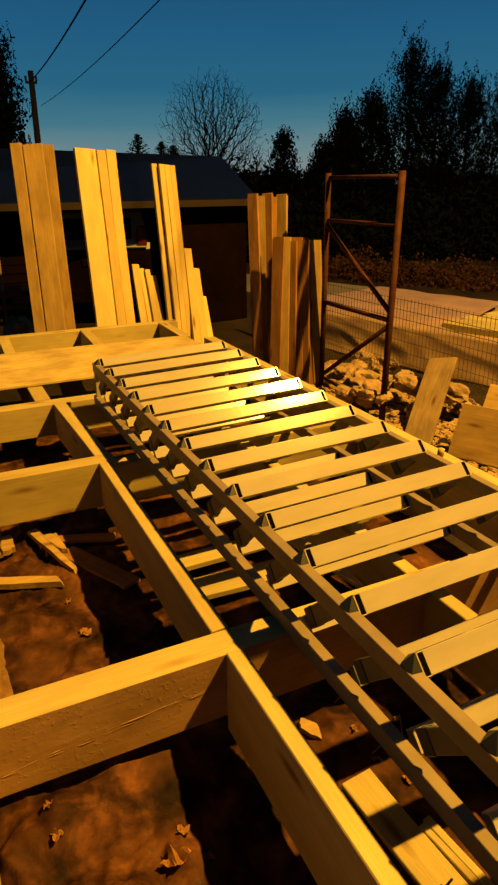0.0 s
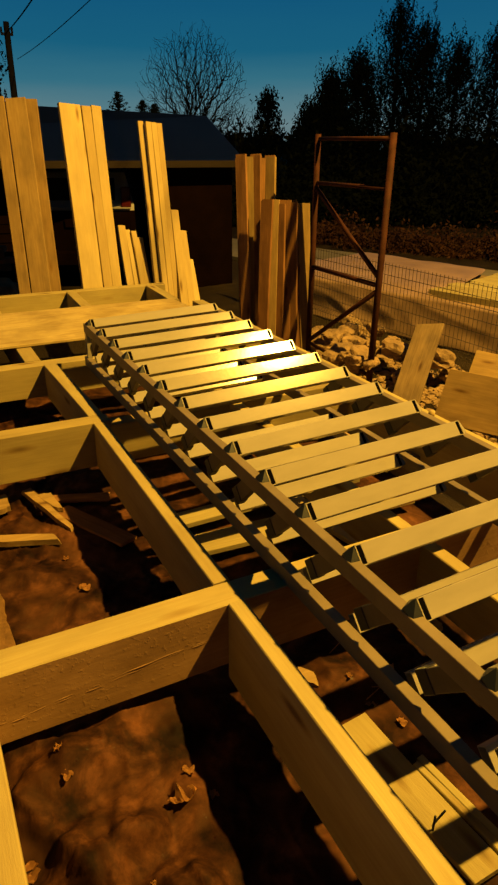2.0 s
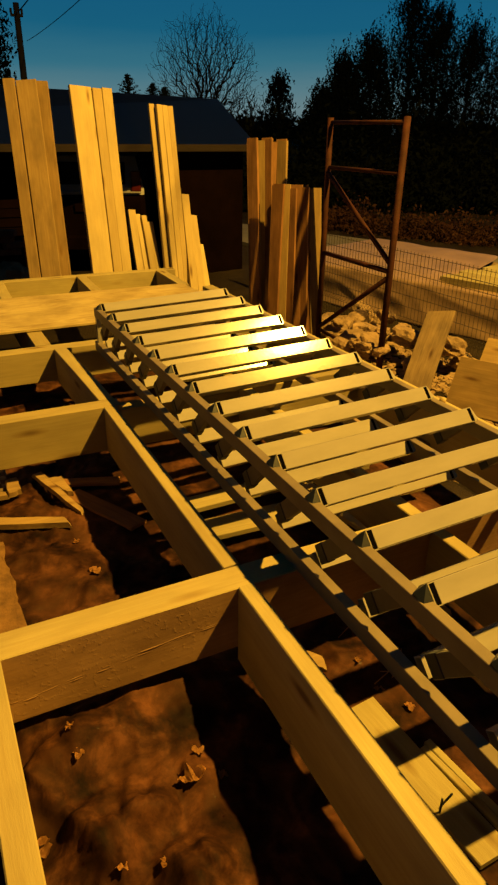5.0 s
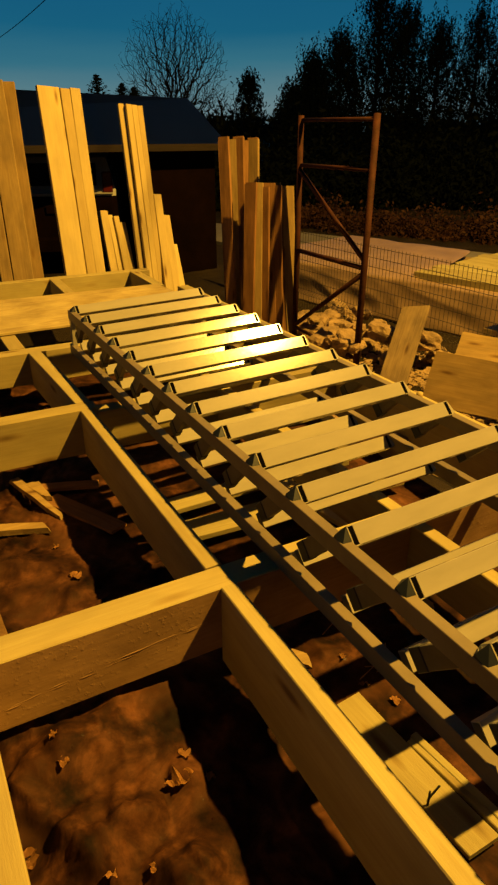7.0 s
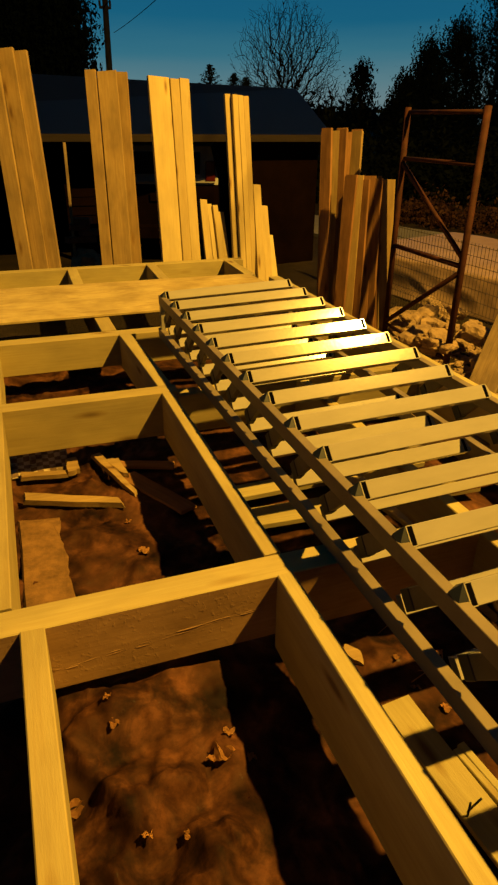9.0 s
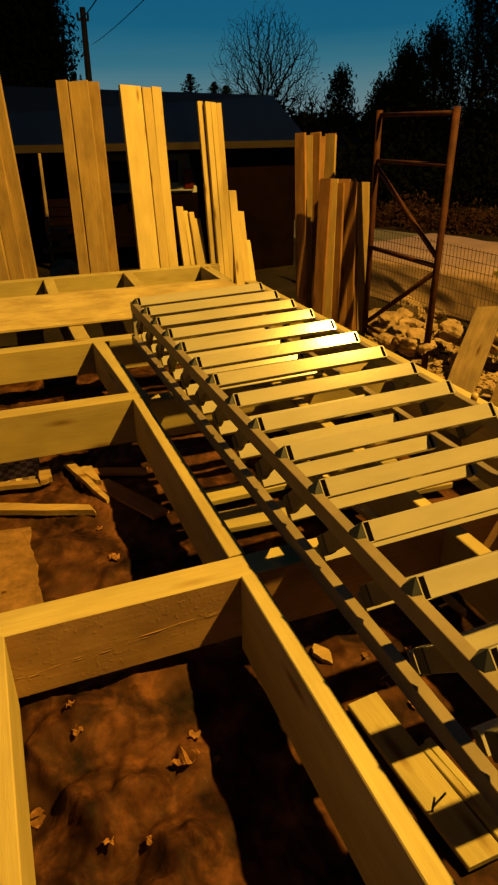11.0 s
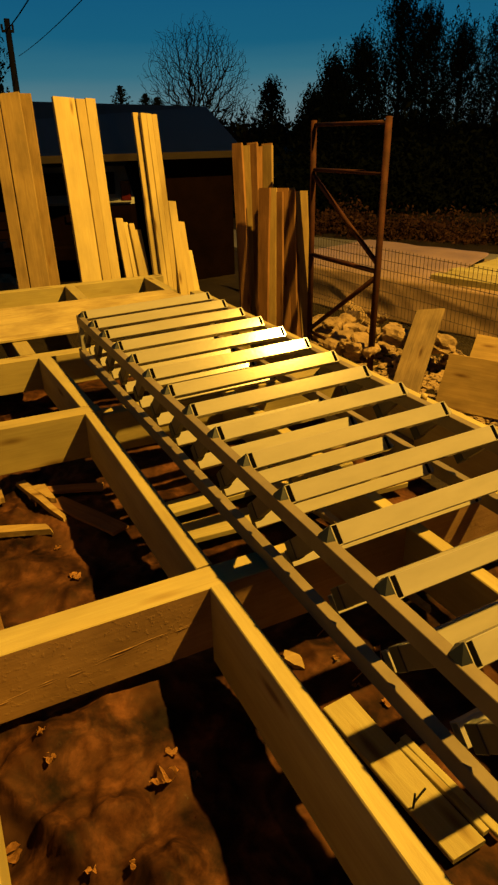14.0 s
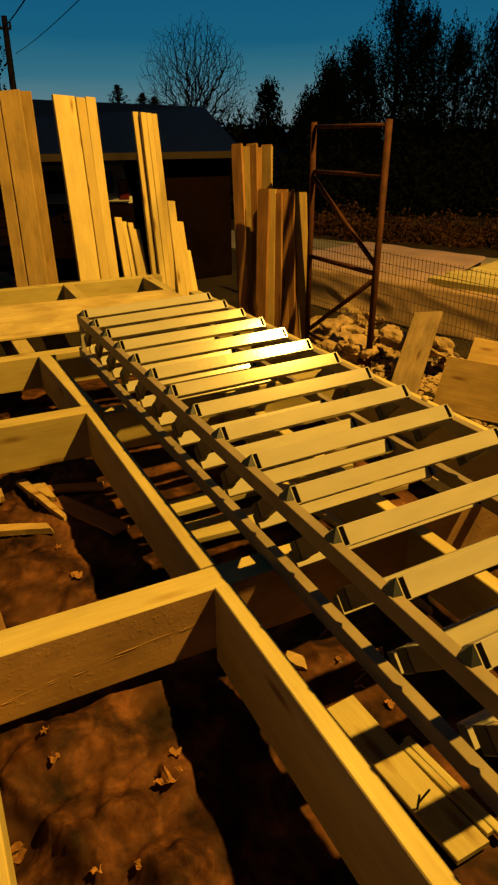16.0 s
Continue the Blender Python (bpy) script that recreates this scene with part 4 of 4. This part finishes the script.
part("crossarm", box(0.5, 0.1, 0.1, 0.01, (0, 0, 6.25)), POLE, pole)
for x in (-0.22, 0.0, 0.22):
    v, f = pipe((x, 0, 6.3), (x, 0, 6.5), 0.05, 8)
    part("insulator", raw("insulator", v, f, POLE), None, pole)


def cable(a, b, sag, r):
    a, b = Vector(a), Vector(b)
    v, f = [], []
    pts = [a.lerp(b, i / 30) - Vector((0, 0, 4 * sag * (i / 30) * (1 - i / 30))) for i in range(31)]
    tube_rows(v, f, pts, [r] * 31, 5)
    tagged(new("cable", raw("cable", v, f, CABLE)), "black overhead power cable hanging from the pole", "cable", "overhead cables")


cable((4.9, 32, 5.42), (2.05, -2, 5.2), 0.45, 0.022)
cable((5.2, 32, 4.45), (3.4, -2, 4.9), 0.4, 0.012)


# ---- trees ----
def bare_tree(x, y, z, height, seed, wide, count, label="bare leafless tree with a round spreading crown"):
    """Limbs that fill a round crown: each twig's end joins the nearest limb below it."""
    rnd = random.Random(seed)
    tree = empty("tree", label, "tree", "trees beyond the shed", m=pose(x, y, z))
    fork, mid = height * 0.26, height * 0.60
    nodes = [Vector((0.0, 0.0, height * 0.26 * k / 4)) for k in range(5)]
    parent, path = [-1, 0, 1, 2, 3], [height * 0.26 * k / 4 for k in range(5)]
    goals = []
    while len(goals) < count:
        d = Vector((rnd.gauss(0, 1), rnd.gauss(0, 1), rnd.gauss(0, 1))).normalized() * rnd.random() ** 0.42
        lump = 1 + 0.22 * noise.noise(d * 2.3 + Vector((seed, 0, 0)))
        g = Vector((d.x * wide * lump, d.y * wide * lump, mid + d.z * height * 0.41 * lump))
        if g.z > fork * (0.9 + 0.35 * rnd.random()):
            goals.append(g)
    goals.sort(key=lambda g: (g - nodes[4]).length)
    spots = np.zeros((count * 3 + 8, 3))
    costs = np.zeros(count * 3 + 8)
    for k, p in enumerate(nodes):
        spots[k], costs[k] = p, path[k] * 0.45 + (0.0 if k > 2 else 9.0)
    for g in goals:
        n = len(nodes)
        best = int(np.argmin(np.linalg.norm(spots[:n] - np.array(g), axis=1) + costs[:n]))
        a = nodes[best]
        gap = (g - a).length
        kids = 1 if gap < height * 0.04 else 2 if gap < height * 0.12 else 3
        last = best
        for i in range(kids):
            t = (i + 1) / kids
            p = a.lerp(g, t) + Vector((rnd.uniform(-1, 1), rnd.uniform(-1, 1), rnd.uniform(-0.6, 1))) * gap * 0.09 * (t < 1) - Vector((0, 0, gap * 0.14 * math.sin(math.pi * t)))
            nodes.append(p)
            parent.append(last)
            path.append(path[last] + gap / kids)
            spots[len(nodes) - 1], costs[len(nodes) - 1] = p, path[-1] * 0.45
            last = len(nodes) - 1
    load = [1.0] * len(nodes)
    for k in range(len(nodes) - 1, 0, -1):
        load[parent[k]] += load[k]
    thick = [max(0.0085, height * 0.024 * (w / load[0]) ** 0.44) for w in load]
    v, f = [], []
    for k in range(1, 5):
        tube_rows(v, f, [nodes[k - 1], nodes[k]], [thick[k - 1] * 1.15, thick[k] * 1.1], 9)
    part("trunk", raw("trunk", v, f, BARK, True), None, tree)
    v, f = [], []
    for k in range(5, len(nodes)):
        tube_rows(v, f, [nodes[parent[k]], nodes[k]], [min(thick[parent[k]], thick[k] * 1.5), thick[k]], 5 if thick[k] > 0.03 else 3)
    part("crown", raw("crown", v, f, BARK), None, tree)


def leafy_tree(x, y, z, height, wide, seed, count, size, mat=BIRCH, label="tall birch tree with drooping leafy branches, coloured as a silhouette", low=0.10, droop=0.5, narrow=1.0):
    rnd = random.Random(seed)
    tree = empty("tree", label, "tree", "trees beyond the road", m=pose(x, y, z))
    v, f = [], []
    tube_rows(v, f, [Vector((0, 0, 0)), Vector((0.1, 0, height * 0.5)), Vector((0, 0.1, height * 0.97))], [height * 0.018, height * 0.011, 0.02], 8)
    centres = []
    for k in range(int(46 * narrow)):
        u = low + (1 - low) * (k + 0.5) / int(46 * narrow)
        a = k * 2.4 + seed
        reach = wide * (math.sin(math.pi * min(1, 0.18 + u * 0.82)) ** 0.7) * rnd.uniform(0.5, 1.1) * (1.05 - 0.35 * u)
        base = Vector((0, 0, height * u * 0.93))
        mid = base + Vector((math.cos(a), math.sin(a), 0.55)) * reach * 0.55
        tip = base + Vector((math.cos(a), math.sin(a), 0.75 - droop)) * reach
        tube_rows(v, f, [base, mid, tip, tip - Vector((0, 0, droop * 0.9))], [0.05, 0.03, 0.014, 0.006], 4)
        for q in (mid, (mid + tip) / 2, tip, tip - Vector((0, 0, droop * 0.5)), tip - Vector((0, 0, droop * 0.95))):
            centres.append(q)
    part("trunk", raw("trunk", v, f, BARK, True), None, tree)
    # leaves hang in loose strands below the branches
    v, f = [], []
    strand, made = None, 0
    for k in range(count):
        if made == 0:
            c = centres[rnd.randrange(len(centres))]
            r = wide * 0.20
            strand = c + Vector((rnd.gauss(0, r), rnd.gauss(0, r), rnd.gauss(0, r * 1.2)))
            made = rnd.randint(5, 15) if droop > 0.2 else rnd.randint(2, 5)
        made -= 1
        strand = strand + Vector((rnd.gauss(0, 0.035), rnd.gauss(0, 0.035), -size * rnd.uniform(0.5, 1.1)))
        p = strand + Vector((rnd.gauss(0, 0.03), rnd.gauss(0, 0.03), 0))
        a, b = Vector((rnd.gauss(0, 0.7), rnd.gauss(0, 0.7), rnd.gauss(0, 1))).normalized(), Vector((rnd.gauss(0, 1), rnd.gauss(0, 1), rnd.gauss(0, 0.6))).normalized()
        s = size * rnd.uniform(0.6, 1.3)
        i = len(v)
        v += [p - a * s, p + b * s * 0.6, p + a * s, p - b * s * 0.6]
        f.append((i, i + 1, i + 2, i + 3))
    part("crown", raw("crown", v, f, mat), None, tree)


def fir_tree(x, y, z, height, wide, seed, label="small dark fir tree against the dusk sky"):
    rnd = random.Random(seed)
    tree = empty("tree", label, "tree", "trees beyond the shed", m=pose(x, y, z))
    v, f = [], []
    tube_rows(v, f, [Vector((0, 0, 0)), Vector((0, 0, height))], [height * 0.02, 0.02], 7)
    part("trunk", raw("trunk", v, f, BARK, True), None, tree)
    v, f = [], []
    for k in range(130):
        u = 0.1 + 0.9 * k / 130
        a = k * 2.4
        r = wide * (1 - u) ** 0.8 * rnd.uniform(0.7, 1.1) + 0.06
        o = Vector((0, 0, height * u))
        for j in range(9):
            t = (j + 1) / 9
            p = o + Vector((math.cos(a) * r * t, math.sin(a) * r * t, 0.25 * r * t * t - 0.05))
            s = 0.16 * (1.15 - t * 0.5)
            d = Vector((rnd.gauss(0, 1), rnd.gauss(0, 1), rnd.gauss(0, 0.6))).normalized() * s
            e = Vector((rnd.gauss(0, 1), rnd.gauss(0, 1), rnd.gauss(0, 0.6))).normalized() * s * 0.4
            i = len(v)
            v += [p - d, p + e, p + d, p - e]
            f.append((i, i + 1, i + 2, i + 3))
    part("crown", raw("crown", v, f, NEEDLES), None, tree)


def far(x60, z60, y):
    """A place on the line of sight of a point 60 m out, at another distance."""
    s = (y + 1.35) / 61.35
    return -0.5 + (x60 + 0.5) * s, 1.11 + (z60 - 1.11) * s


bx, bz = far(25.2, 10.6, 42)
bare_tree(bx, 42, -0.9, bz + 1.0, 8, 3.35, 3200)
for k, (x60, z60) in enumerate(((28.6, 4.6), (29.8, 5.0), (30.6, 4.4), (22.0, 4.2))):
    sx, sz = far(x60, z60, 44)
    bare_tree(sx, 44, -0.9, sz + 0.9, 20 + k, 0.75, 130, "thin bare sapling on the horizon")
sx, sz = far(32.7, 6.4, 40)
leafy_tree(sx, 40, -0.9, sz + 0.9, 1.15, 31, 5000, 0.09, BIRCH, "small rounded leafy tree on the horizon", 0.2, 0.1)
for k, (x60, z60) in enumerate(((18.0, 5.35), (20.2, 4.75), (21.3, 4.5), (16.8, 3.7))):
    sx, sz = far(x60, z60, 40)
    fir_tree(sx, 40, -0.9, sz + 0.9, 2.4, 51 + k)
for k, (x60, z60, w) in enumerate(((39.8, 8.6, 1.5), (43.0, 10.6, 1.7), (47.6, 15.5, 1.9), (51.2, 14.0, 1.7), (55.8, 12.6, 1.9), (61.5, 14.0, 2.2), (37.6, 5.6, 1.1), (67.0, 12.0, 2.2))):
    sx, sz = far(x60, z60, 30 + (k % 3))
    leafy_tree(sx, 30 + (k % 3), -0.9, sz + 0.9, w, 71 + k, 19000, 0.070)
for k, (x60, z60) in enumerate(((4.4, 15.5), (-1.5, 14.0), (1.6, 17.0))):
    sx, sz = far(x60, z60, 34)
    leafy_tree(sx, 34, -0.9, sz + 0.9, 2.5, 91 + k, 60000, 0.11, BIRCH, "leafy tree beside the utility pole, coloured as a silhouette", 0.08)


def leaf_mass(name, places, count, size, mat, seed, label, category):
    """Many small leaves scattered about clump centres; one object."""
    rnd = random.Random(seed)
    v, f = [], []
    for k in range(count):
        cx, cy, cz, r, h = places[k % len(places)]
        p = Vector((cx + rnd.gauss(0, r), cy + rnd.gauss(0, r), cz + abs(rnd.gauss(0, h))))
        a = Vector((rnd.gauss(0, 1), rnd.gauss(0, 1), rnd.gauss(0, 1))).normalized()
        b = Vector((rnd.gauss(0, 1), rnd.gauss(0, 1), rnd.gauss(0, 1))).normalized()
        s = size * rnd.uniform(0.6, 1.4)
        i = len(v)
        v += [p - a * s, p + b * s * 0.55, p + a * s, p - b * s * 0.55]
        f.append((i, i + 1, i + 2, i + 3))
    tagged(new(name, raw(name, v, f, mat)), label, category, kind="stuff")


rb = random.Random(5)
weeds = []
for k in range(90):
    u = k / 89
    x, y = 6.5 + 4.6 * u, 12.4 - 7.6 * u
    off = rb.uniform(0.2, 1.9)
    weeds.append((x + off * 0.8, y + off * 0.55, -0.85, 0.15, rb.uniform(0.05, 0.12) + 0.26 * max(0.0, noise.noise((u * 9, off * 0.6, 3)) + 0.25)))
leaf_mass("weeds", weeds, 24000, 0.042, BUSH, 6, "dry reddish-brown weeds along the road verge", "weeds")
hedge = []
for k in range(110):
    u = k / 109
    hedge.append((13 + 19 * u + rb.uniform(-1, 1), 27 - 4 * u + rb.uniform(-1.5, 1.5), -0.9, 0.5, rb.uniform(0.5, 1.5)))
for k in range(130):
    u = k / 129
    hedge.append((7.6 + 11.5 * u + rb.uniform(-0.8, 0.8), 16.5 - 6.5 * u + rb.uniform(-0.8, 0.8), -0.9, 0.35, rb.uniform(0.4, 0.95)))
leaf_mass("hedge", hedge, 60000, 0.085, HEDGE, 7, "overgrown hedge beyond the road, coloured near-black as unlit", "hedge")
woods = []
for k in range(260):
    u = k / 259
    woods.append((-60 + 260 * u, 150 + rb.uniform(-6, 6), -0.9, 1.2, rb.uniform(1.5, 2.6)))
leaf_mass("far_woods", woods, 26000, 0.8, NEEDLES, 8, "distant dark line of woods on the horizon", "woods")
